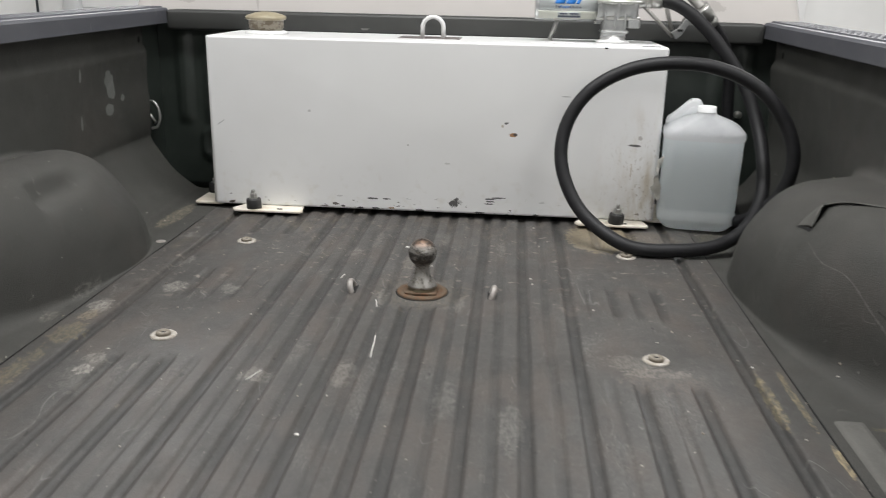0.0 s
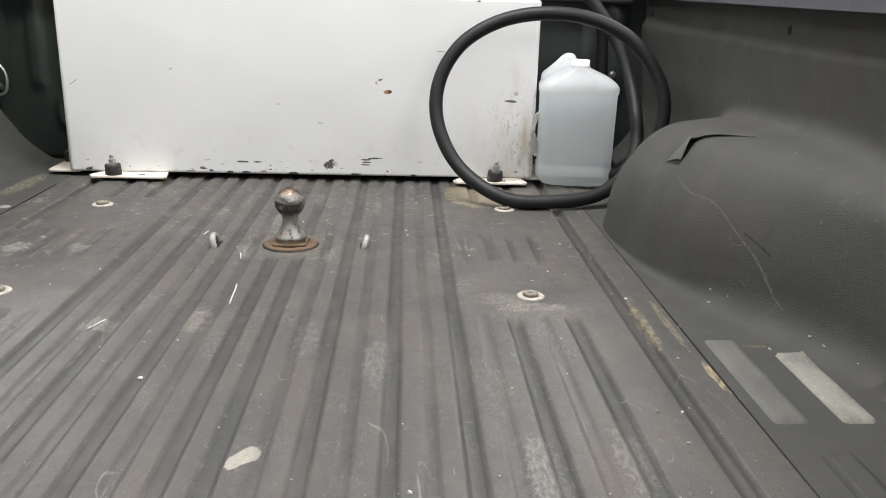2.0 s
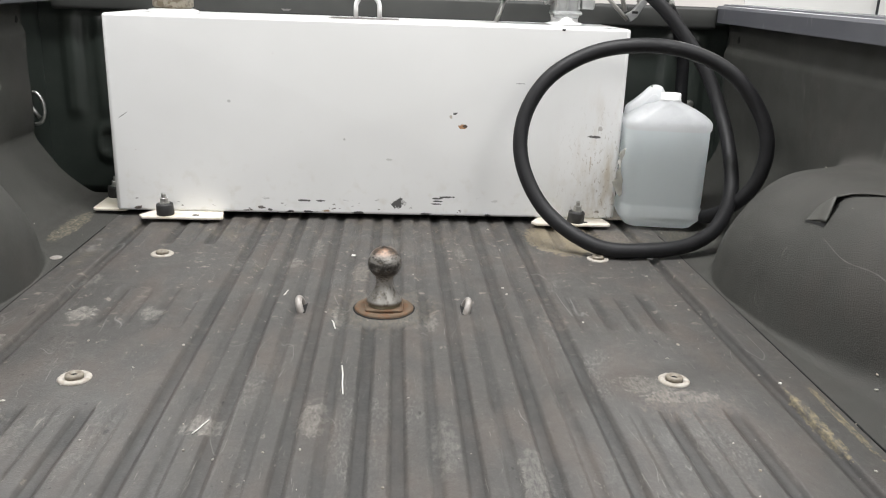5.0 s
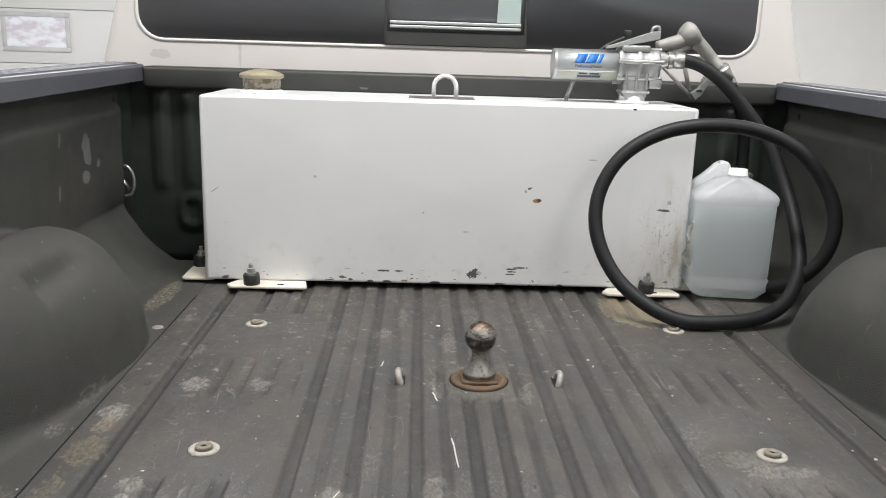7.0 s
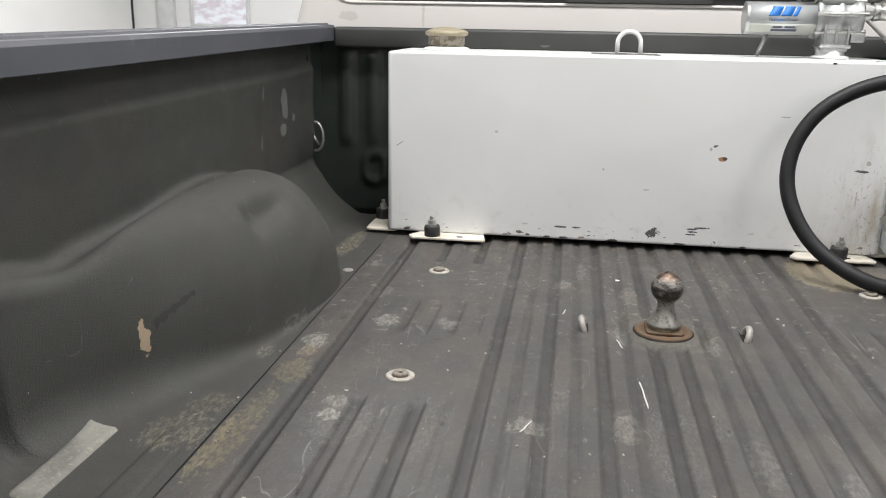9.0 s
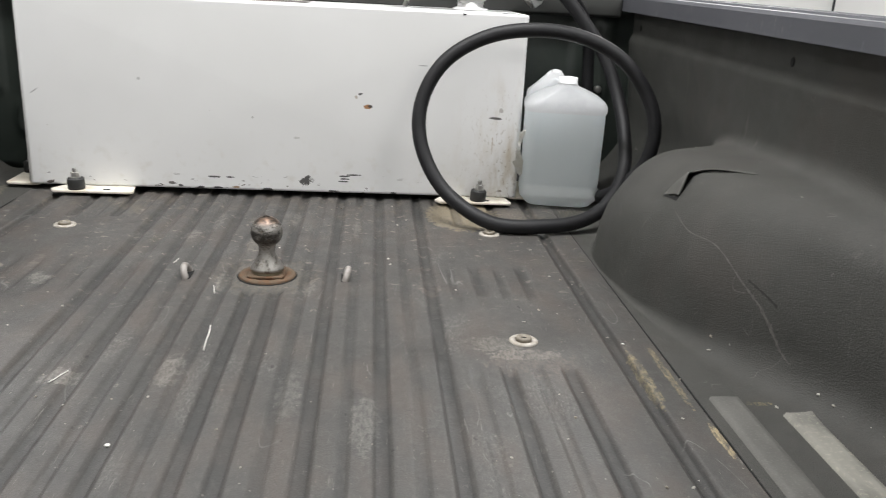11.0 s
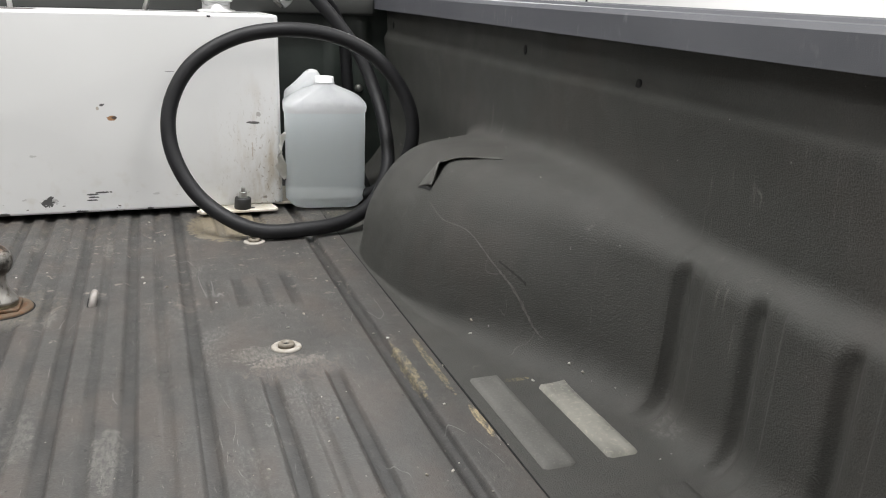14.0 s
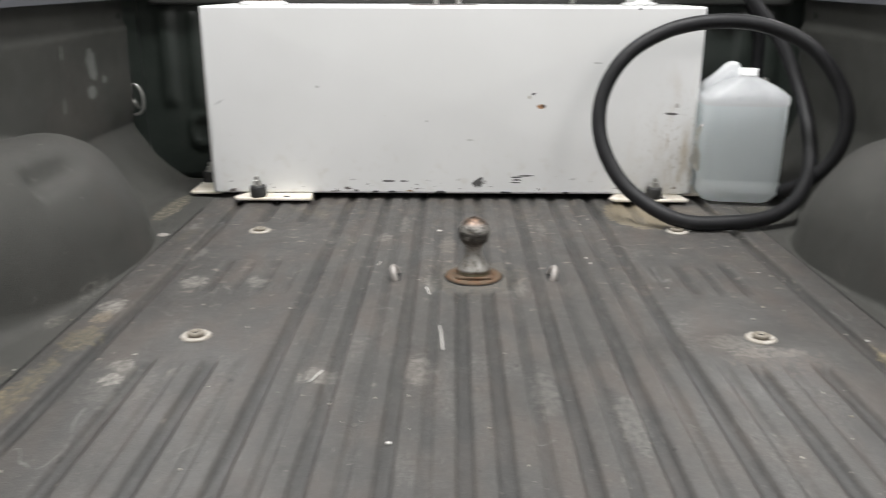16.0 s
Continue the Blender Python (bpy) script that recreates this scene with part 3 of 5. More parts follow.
xs = {0.0, SEAM}
for c in MAJOR:
    xs |= {c + d for d in (-0.018, -0.0145, -0.0132, -0.0118, -0.0105, -0.0092, -0.0078, -0.0065, 0, 0.0065, 0.0078, 0.0092, 0.0105, 0.0118, 0.0132, 0.0145, 0.018)}
for c in MINOR:
    xs |= {c + d for d in (-0.0145, -0.0115, -0.0095, -0.0075, -0.0055, -0.0035, 0.0035, 0.0055, 0.0075, 0.0095, 0.0115, 0.0145)}
xs |= {0.63, 0.645}
xs = sorted(x for x in xs if x <= SEAM)
xs = [-SEAM] + [-x / NARROW for x in reversed(xs) if x > 0] + xs
ys = sorted({round(REAR + 0.02 * k, 4) for k in range(int((FRONT - REAR) / 0.02) + 1)} | {FRONT} | {round(v, 3) for c in (-0.38, -0.085, 0.075, 0.38) for v in (c - 0.015, c - 0.005, c + 0.005, c + 0.015)})
rows = [[(x, y, floor_height(x, y)) for x in xs] for y in ys]
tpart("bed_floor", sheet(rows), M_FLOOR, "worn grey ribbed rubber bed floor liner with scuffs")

# side liners: one section after another, from the tailgate to the bulkhead
STATIONS = []
for y, foot, low, crown, wall, upper, radii in (
    (-1.48, 0.872, (0.880, 0.11), (0.886, 0.214), (0.925, 0.234), (0.925, 0.50), (0.10, 0.05, 0.022, 0.02)),
    (-0.64, 0.872, (0.880, 0.11), (0.886, 0.214), (0.925, 0.234), (0.925, 0.50), (0.10, 0.05, 0.022, 0.02)),
    (-0.57, 0.852, (0.866, 0.12), (0.880, 0.218), (0.925, 0.242), (0.925, 0.50), (0.09, 0.06, 0.03, 0.025)),
    (-0.50, 0.826, (0.838, 0.13), (0.862, 0.224), (0.925, 0.254), (0.925, 0.50), (0.08, 0.07, 0.045, 0.03)),
    (-0.40, 0.770, (0.786, 0.14), (0.828, 0.238), (0.924, 0.272), (0.924, 0.50), (0.07, 0.08, 0.06, 0.03)),
    (-0.25, 0.706, (0.722, 0.14), (0.790, 0.248), (0.922, 0.272), (0.922, 0.50), (0.06, 0.08, 0.07, 0.035)),
    (-0.10, 0.672, (0.688, 0.14), (0.765, 0.250), (0.920, 0.268), (0.920, 0.50), (0.05, 0.08, 0.07, 0.032)),
    (0.08, 0.656, (0.668, 0.13), (0.752, 0.246), (0.920, 0.262), (0.920, 0.50), (0.04, 0.08, 0.07, 0.030)),
    (0.16, 0.660, (0.674, 0.118), (0.756, 0.232), (0.920, 0.254), (0.920, 0.50), (0.04, 0.07, 0.06, 0.026)),
    (0.23, 0.680, (0.696, 0.090), (0.776, 0.182), (0.922, 0.236), (0.920, 0.50), (0.04, 0.06, 0.06, 0.022)),
    (0.265, 0.698, (0.714, 0.066), (0.790, 0.136), (0.924, 0.196), (0.919, 0.50), (0.04, 0.05, 0.06, 0.02)),
    (0.29, 0.712, (0.728, 0.05), (0.800, 0.105), (0.926, 0.130), (0.918, 0.50), (0.04, 0.05, 0.06, 0.04)),
    (0.35, 0.752, (0.768, 0.02), (0.835, 0.055), (0.930, 0.135), (0.916, 0.50), (0.04, 0.03, 0.05, 0.05)),
    (0.42, 0.790, (0.810, 0.012), (0.865, 0.055), (0.932, 0.150), (0.915, 0.50), (0.03, 0.03, 0.05, 0.06)),
    (0.90, 0.790, (0.810, 0.012), (0.865, 0.055), (0.932, 0.150), (0.905, 0.50), (0.03, 0.03, 0.05, 0.06)),
):
    STATIONS.append((y, [(SEAM, 0), (foot, 0), low, crown, wall, upper], radii))


def rounded_line(points, radii, per=12, straight=11):
    """A polyline with rounded corners, always with the same count of points."""
    p = [Vector(q) for q in points]
    out = [p[0]]
    last = p[0]
    for k in range(1, len(p) - 1):
        a, b, c = p[k - 1], p[k], p[k + 1]
        u, v = (a - b), (c - b)
        d = min(radii[k - 1], 0.48 * u.length, 0.48 * v.length)
        s, e = b + u.normalized() * d, b + v.normalized() * d
        out += [last.lerp(s, (j + 1) / straight) for j in range(straight)]
        out += [(1 - t) ** 2 * s + 2 * t * (1 - t) * b + t * t * e for t in ((j + 1) / per for j in range(per))]
        last = e
    out += [last.lerp(p[-1], (j + 1) / (4 * straight)) for j in range(4 * straight)]
    return out


def station(y, tight):
    for (ya, pa, ra), (yb, pb, rb) in zip(STATIONS, STATIONS[1:]):
        if y <= yb:
            u = smoothstep(ya, yb, y) if yb - ya > 0.3 else min(1, max(0, (y - ya) / (yb - ya)))
            pts = [(a[0] + (b[0] - a[0]) * u, a[1] + (b[1] - a[1]) * u) for a, b in zip(pa, pb)]
            radii = [a + (b - a) * u for a, b in zip(ra, rb)]
            return rounded_line(pts, radii[:3] + [radii[3] * tight])
    return rounded_line(STATIONS[-1][1], STATIONS[-1][2])


DENT = (0.737, -0.055)
CHANNELS = [-0.645, -0.785, -0.921, -1.06, -1.20, -1.34]


def side_rows(sign):
    out = []
    yy = sorted({round(REAR + 0.0085 * k, 4) for k in range(int((0.89 - REAR) / 0.0085) + 1)} | {0.89} | {round(c + d, 4) for c in CHANNELS for d in (-0.047, -0.0445, -0.042, -0.014, -0.0115, -0.009, -0.0065, -0.004, 0, 0.004, 0.0065, 0.009, 0.0115, 0.014)})
    sections = [station(y, 0.4 if sign < 0 else 1.0) for y in yy]
    # even out the stations' corners along the bed
    for turn in range(3):
        sections = [[(sections[max(k - 2, 0)][j] + sections[k][j] * 2 + sections[min(k + 2, len(sections) - 1)][j]) / 4 for j in range(len(sections[k]))] for k in range(len(sections))]
    for y, line in zip(yy, sections):
        row = []
        for j, q in enumerate(line):
            x, z = q
            if y < -0.6:
                for c in CHANNELS:
                    d = y - c
                    cut = groove(d, 0.0090, 0.018) + 0.32 * smoothstep(0.0, 0.010, -d) * smoothstep(0.046, 0.041, -d)
                    if cut > 0:
                        hold = smoothstep(0.222, 0.195, z) * smoothstep(0.80, 0.86, x)
                        x += 0.012 * cut * hold
                        z -= 0.005 * cut * hold
            if j > 2:
                x += 0.0022 * noise.noise((sign * 4 + x * 2, y * 4, z * 6))
                # a shallow dent across the top of the arch
                if sign < 0:
                    d, s = x - DENT[0] + 0.05 * (y - DENT[1]), y - DENT[1]
                    g = math.exp(-((d / 0.017) ** 2)) * smoothstep(-0.095, -0.07, s) * (1 - smoothstep(0.03, 0.12, s)) * smoothstep(0.10, 0.16, z)
                    x, z = x + 0.010 * g, z - 0.018 * g
                    # this side's arch slopes down towards the wall, and the wall flares out at the front
                    fall = (0.024 + 0.036 * smoothstep(0.05, -0.30, y)) * smoothstep(-0.62, -0.42, y)
                    z -= fall * smoothstep(0.83, 0.91, x) * smoothstep(0.14, 0.21, z) * smoothstep(0.37, 0.26, z)
                    x += 0.014 * smoothstep(0.18, 0.42, z) * smoothstep(0.3, 0.8, y)
                else:
                    d = math.hypot((y - 0.0) / 0.05, (x - 0.735) / 0.05)
                    z -= 0.012 * math.exp(-d * d) * smoothstep(0.14, 0.2, z)
            # the crease where the wall steps back under the rail
            back = smoothstep(0.397, 0.425, z - 0.012 * y)
            x += 0.008 * back - 0.004 * (1 - back) * smoothstep(0.31, 0.40, z)
            end = y if sign > 0 or y < 0.65 else 0.65 + (y - 0.65) * 0.75
            row.append((sign * x, end, z))
        out.append(row)
    return out


SKIN = {}
for sign in (-1, 1):
    bm = sheet(side_rows(sign))
    SKIN[sign] = BVHTree.FromBMesh(bm)
    if sign < 0:
        bmesh.ops.reverse_faces(bm, faces=bm.faces)
    tpart("side_liner", bm, M_SIDE, "dark grained side liner with wheel arch bulge")

# the thin open joint between floor and side liners
for sign in (-1, 1):
    tpart("seam", box(sign * SEAM - 0.0009, sign * SEAM + 0.0009, REAR, 0.5, -0.004, 0.0010), M_GAP, "thin dark joint", smooth=False)

# rail caps with a ridged top
for sign in (-1, 1):
    prof = [(0.885, 0.486), (0.885, 0.522), (0.891, 0.529)]
    for k in range(5):
        x = 0.905 + 0.018 * k
        prof += [(x, 0.530), (x + 0.003, 0.534), (x + 0.011, 0.534), (x + 0.014, 0.530)]
    prof += [(1.002, 0.526), (1.004, 0.47), (0.985, 0.47), (0.985, 0.505), (0.897, 0.505), (0.897, 0.486)]
    bm = prism([(sign * x, z) for x, z in prof], FRONT - 0.02 - REAR)
    move(bm, Matrix(((1, 0, 0, 0), (0, 0, 1, REAR), (0, 1, 0, 0), (0, 0, 0, 1))))
    for v in bm.verts:
        v.co.z += 0.012 * (v.co.y - 0.6)
    bmesh.ops.recalc_face_normals(bm, faces=bm.faces)
    tpart("rail_cap", bm, M_RAIL, "scratched blue-grey plastic bed rail cap", smooth=False)
    # the dark inner panel before the bulkhead, and the outer bed side
    tpart("inner_panel", box(*sorted((sign * 0.9355, sign * 0.9385)), 0.70, FRONT + 0.01, -0.02, 0.50), M_DARK, smooth=False)
    tpart("bed_side", box(*sorted((sign * 0.957, sign * 1.0)), REAR, FRONT + 0.02, -0.45, 0.504, 0.012), M_CAB, smooth=False)

# front wall of the bed, pressed into upright flutes, and its header
rows = []
for j in range(40):
    z = -0.01 + 0.50 * j / 39
    row = []
    for i in range(221):
        x = -0.97 + 1.94 * i / 220
        ax = abs(x)
        y = FRONT - 0.012 * (0.8 * smoothstep(0.83, 0.845, ax) * (1 - smoothstep(0.87, 0.885, ax)) + 0.6 * smoothstep(0.75, 0.765, ax) * (1 - smoothstep(0.785, 0.80, ax))) * smoothstep(0.17, 0.21, z) * smoothstep(0.47, 0.44, z)
        # a stamped oval near the foot
        for cx in (-0.772, 0.772):
            d = max(abs(x - cx) - 0.004, 0) ** 2 + max(abs(z - 0.118) - 0.016, 0) ** 2
            d = math.sqrt(d)
            y -= 0.011 * smoothstep(0.040, 0.031, d) * smoothstep(0.014, 0.022, d)
        row.append((x, y, z))
    rows.append(row)
tpart("bulkhead", sheet(rows), M_DARK, "dark green-black painted fluted bed front wall")
tpart("bulkhead_back", box(-0.97, 0.97, FRONT + 0.012, FRONT + 0.03, -0.3, 0.51, 0.004), M_DARK, smooth=False)
tpart("header_rail", box(-0.885, 0.885, 0.905, 1.0, 0.470, 0.529, 0.009, 3), M_HEAD, "black plastic header over the bed front")
tpart("underbody", box(-0.93, 0.93, REAR, FRONT, -0.12, -0.03), M_DARK, smooth=False)

# the lowered tailgate, lying level behind the bed
tpart("tailgate", box(-0.83, 0.83, REAR - 0.53, REAR - 0.015, -0.075, -0.022, 0.012), M_CAB, "lowered tailgate with grey plastic edge cap", smooth=False)
rows = []
for y in [REAR - 0.525 + 0.51 * k / 24 for k in range(25)]:
    row = []
    for k in range(331):
        x = -0.825 + 1.65 * k / 330
        edge = smoothstep(0, 0.03, min(0.825 - abs(x), y - REAR + 0.525, REAR - 0.015 - y))
        row.append((x, y, -0.0215 + 0.010 * edge - 0.005 * edge * smoothstep(0.35, 0.6, abs((x / 0.092) % 1 - 0.5) * 2)))
    rows.append(row)
tpart("tailgate_liner", sheet(rows), M_SIDE, "ribbed grey tailgate liner")
tpart("edge_cap", box(-0.83, 0.83, REAR - 0.555, REAR - 0.532, -0.08, -0.006, 0.006), M_RAIL, parent=truck, smooth=False)

# cab
CY = 1.09
cab = bmesh.new()
outline = [(-1.075, -0.35), (-1.065, 0.53), (-1.02, 0.70), (-0.90, 1.12), (-0.82, 1.19), (0.82, 1.19), (0.90, 1.12), (1.0, 0.70), (1.045, 0.53), (1.055, -0.35)]
prism(outline, 2.2, bm=cab)
move(cab, Matrix(((1, 0, 0, 0), (0, 0, 1, CY), (0, 1, 0, 0), (0, 0, 0, 1))))
bmesh.ops.recalc_face_normals(cab, faces=cab.faces)
long = [e for e in cab.edges if abs(e.verts[0].co.y - e.verts[1].co.y) < 0.01 and e.verts[0].co.y < CY + 0.01]
bmesh.ops.bevel(cab, geom=long, offset=0.035, segments=4, affect="EDGES", profile=0.5)
tpart("cab", cab, M_CAB, "beige painted cab rear wall")


def wall_prism(outline, y0, y1, bevel=0.0):
    """An outline in x, z, thickened from y0 to y1."""
    bm = prism(outline, y1 - y0, bevel=bevel)
    move(bm, Matrix(((1, 0, 0, 0), (0, 0, 1, y0), (0, 1, 0, 0), (0, 0, 0, 1))))
    bmesh.ops.recalc_face_normals(bm, faces=bm.faces)
    return bm


# rear window of the cab: rubber surround, two fixed panes, a slider between
def ring(outer, inner, y0, y1):
    bm = bmesh.new()
    loops = [[bm.verts.new((x, y, z)) for x, z in line] for line, y in ((outer, y1), (outer, y0), (inner, y0), (inner, y1))]
    for a, b in zip(loops, loops[1:] + loops[:1]):
        for k in range(len(a)):
            bm.faces.new((a[k], a[(k + 1) % len(a)], b[(k + 1) % len(b)], b[k]))
    bmesh.ops.recalc_face_normals(bm, faces=bm.faces)
    return bm


WIN = (-0.945, 0.875, 0.606, 1.06)
tpart("window_surround", ring(rounded(WIN[0] - 0.012, WIN[1] + 0.012, WIN[2] - 0.010, WIN[3] + 0.010, 0.08), rounded(*WIN, 0.07), CY - 0.0022, CY + 0.01), M_CAB, "moulded lip round the rear window")
tpart("rear_window", wall_prism(rounded(*WIN, 0.07), CY - 0.0012, CY + 0.006), M_GLASS, "dark tinted rear window")
for x in (-0.226, 0.186):
    tpart("window_divider", box(x - 0.004, x + 0.004, CY - 0.007, CY - 0.0035, 0.609, 1.055), M_BLACK, smooth=False)
tpart("slider_rail", box(-0.222, 0.182, CY - 0.008, CY - 0.0035, 0.609, 0.645), M_HEAD, smooth=False)
bm = bmesh.new()
for z0, z1 in ((0.655, 0.664), (0.667, 0.676)):
    box(-0.214, 0.172, CY - 0.016, CY - 0.0035, z0, z1, 0.002, bm=bm)
tpart("slider_frame", bm, M_BRIGHT, "bright aluminium slider frame", smooth=False)
# daylight behind the slider, painted as a flat pale green piece
k = Mat("pale_green_daylight", (0.35, 0.42, 0.40), 0.1)
tpart("slider_glass", wall_prism([(0.10, 0.678), (0.170, 0.678), (0.170, 0.95), (0.085, 0.95), (0.105, 0.80)], CY - 0.006, CY - 0.0035), k.m, "pale daylight patch seen through the slider", smooth=False)

# wheels, so that the truck stands on the garage floor
for wx in (-0.80, 0.80):
    for wy in (-0.05, 3.5):
        hub = thing("wheel", "", "")
        for key in ("label", "category"):
            if key in hub:
                del hub[key]
        hub.parent = truck
        hub.location = (wx, wy, 0.38)
        turn = pose(0, 0, 0, 0, 90, 0)
        part("tyre", lathe([(0.24, -0.11), (0.36, -0.115), (0.38, -0.09), (0.38, 0.09), (0.36, 0.115), (0.24, 0.11)], 40, m=turn), M_BLACK, hub)
        part("rim", lathe([(0.02, -0.07), (0.239, -0.08), (0.239, 0.08), (0.02, 0.07)], 32, m=turn), M_STEEL, hub)
tpart("chassis", box(-0.45, 0.45, REAR + 0.1, 4.2, -0.42, -0.13, 0.03), M_BLACK, smooth=False)

# washers that hold the floor liner down
washers = [(-0.437, -0.292), (0.439, -0.283), (-0.469, 0.297), (0.460, 0.308)]
M_WASH = simple("pale_plastic_washer", (0.40, 0.375, 0.335), 0.55, second=(0.2, 0.165, 0.12), grain=0.01)
M_CUP = simple("dirty_cup", (0.22, 0.195, 0.155), 0.5, second=(0.1, 0.08, 0.06), grain=0.008)
for x, y in washers:
    at = Matrix.Translation((x, y, floor_height(x, y)))
    tpart("washer", lathe([(0.0235, -0.002), (0.0235, 0.0015), (0.0215, 0.0032), (0.0150, 0.0034), (0.0145, 0.0010), (0.001, 0.0010)], 36, m=at), M_WASH, "pale plastic liner washer")
    tpart("washer_cup", lathe([(0.0126, 0.0012), (0.0130, 0.0060), (0.0112, 0.0086), (0.0066, 0.0088), (0.0058, 0.0050), (0.001, 0.0050)], 28, m=at), M_CUP, "brownish screw cup")
    tpart("washer_screw", lathe([(0.0048, 0.004), (0.0048, 0.0062), (0.0008, 0.0064)], 12, m=at), M_GAP)

# safety chain eyes beside the ball
for sign in (-1, 1):
    cx = sign * 0.145
    line = [(cx + 0.006 * sign * math.sin(radians(a)), -0.004 + 0.019 * math.cos(radians(a)), -0.002 + 0.019 * math.sin(radians(a))) for a in range(-20, 201, 10)]
    tpart("chain_eye", tube(line, 0.0062, 12), M_EYE, "pale bare-metal safety chain eye")
    tpart("eye_slot", prism(rounded(cx - 0.0075, cx + 0.0075, -0.028, 0.022, 0.007), 0.002, m=Matrix.Translation((0, 0, -0.0008))), M_GAP, smooth=False)

# tie-down hook in a dark slot of the side wall, near the bulkhead; a bolt head on the other side
line = spline([(-0.930, 0.848, 0.260), (-0.918, 0.847, 0.257), (-0.905, 0.846, 0.236), (-0.903, 0.845, 0.206), (-0.912, 0.844, 0.183), (-0.930, 0.843, 0.177)], 5)
tpart("tie_down_hook", tube(line, 0.0045, 10), M_STEEL, "bent steel tie-down hook")
tpart("hook_tongue", tube([(-0.932, 0.835, 0.225), (-0.915, 0.842, 0.195)], 0.005, 8), M_STEEL)
tpart("bolt_head", lathe([(0.011, -0.01), (0.011, 0.004), (0.007, 0.007), (0.001, 0.007)], 12, m=Matrix.Translation((0.845, 0.935, 0.265)) @ pose(0, 0, 0, 90, 0, 0)), M_STEEL, "zinc bolt head")

# holes in the liner walls
for x, y, z in ((0.905, 0.822, 0.449), (-0.925, 0.805, 0.445), (0.913, -0.041, 0.437), (0.917, -0.433, 0.412)):
    sign = 1 if x > 0 else -1
    hit = SKIN[sign].ray_cast(Vector((0, y, z)), Vector((sign, 0, 0)))[0]
    bm = lathe([(0.0080, -0.012), (0.0080, 0.0008), (0.0062, 0.0016)], 18, m=Matrix.Translation(hit) @ pose(0, 0, 0, 0, -90 * sign, 0) @ Matrix.Diagonal((1.15, 0.9, 1, 1)))
    tpart("liner_hole", bm, M_GAP, smooth=False)


# ---- gooseneck ball ----
hitch = thing("hitch_ball", "rusty steel gooseneck hitch ball on the bed floor", "hitch ball")
k = Mat("worn_ball_steel", (0.36, 0.345, 0.32), 0.42, 0.65)
k.tint(k.ramp(k.axis(2), 0.099, 0.111), (0.15, 0.075, 0.038), 0.85)
grime = k.noise(0.014, 6, 0.43, 0.60, (1, 1, 2.2), rough=0.7)
k.tint(k.math("MULTIPLY", grime, k.ramp(k.axis(2), 0.046, 0.062)), (0.035, 0.03, 0.027), 0.85)
k.tint(k.noise(0.010, 5, 0.5, 0.66, (1, 1, 0.5), rough=0.7), (0.06, 0.05, 0.04), 0.7)
k.tint(k.noise(0.008, 4, 0.55, 0.7, (1, 1, 1.6), offset=(3, 0, 1)), (0.16, 0.12, 0.08), 0.6)
k.tint(k.ramp(k.axis(2), 0.0155, 0.0135), (0.17, 0.14, 0.075), 0.8)
k.tint(k.math("MULTIPLY", k.ramp(k.axis(2), 0.062, 0.07), k.math("MULTIPLY", k.ramp(k.axis(2), 0.093, 0.086), k.noise(0.02, 4, 0.35, 0.55))), (0.035, 0.03, 0.027), 0.8)
k.bump(k.noise(0.004, 4), 0.0006, 0.6)
R, ZC = 0.0294, 0.0865
prof = [(0.029, 0.0), (0.029, 0.012), (0.0275, 0.0135), (0.0315, 0.0155), (0.0300, 0.020), (0.0240, 0.028), (0.0185, 0.037), (0.0152, 0.046), (0.0150, 0.054), (0.0162, 0.0615)]
prof += [(R * math.cos(radians(a)), ZC + R * math.sin(radians(a))) for a in range(-54, 88, 7)] + [(0.006, ZC + R * 0.985), (0.001, ZC + R * 0.985)]
part("ball", lathe(prof, 40), k.m, hitch)
M_RUST = rusty("rusty_plate", (0.10, 0.068, 0.042), 0.85, 0.0, 0.03, (0.12, 0.062, 0.03))
part("ring_plate", lathe([(0.052, -0.004), (0.053, 0.002), (0.051, 0.0045), (0.040, 0.005), (0.036, 0.003), (0.0, 0.003)][:5] + [(0.001, 0.003)], 40), M_RUST, hitch, "rusty round plate")
part("square_collar", prism(rounded(-0.0335, 0.0335, -0.0335, 0.0335, 0.008), 0.006, m=Matrix.Translation((0, 0, 0.003)), bevel=0.0015), M_RUST, hitch)
part("recess_rim", lathe([(0.0555, -0.006), (0.0555, 0.0005), (0.0525, 0.0008), (0.0525, -0.006)], 40), M_GAP, hitch)

# ---- fuel transfer tank ----
TX0, TX1, TY0, TY1, TZ0, TZ1 = -0.656, 0.567, 0.597, 0.905, 0.014, 0.475
tank = thing("fuel_tank", "white painted steel fuel transfer tank with chipped lower edge", "fuel tank")
bm = box(TX0, TX1, TY0, TY1, TZ0, TZ1)
verticals = [e for e in bm.edges if abs(e.verts[0].co.z - e.verts[1].co.z) > 0.1]
bmesh.ops.bevel(bm, geom=verticals, offset=0.011, segments=4, affect="EDGES", profile=0.5)
flat = [e for e in bm.edges if abs(e.verts[0].co.z - e.verts[1].co.z) < 0.001]
bmesh.ops.bevel(bm, geom=flat, offset=0.006, segments=3, affect="EDGES", profile=0.5)
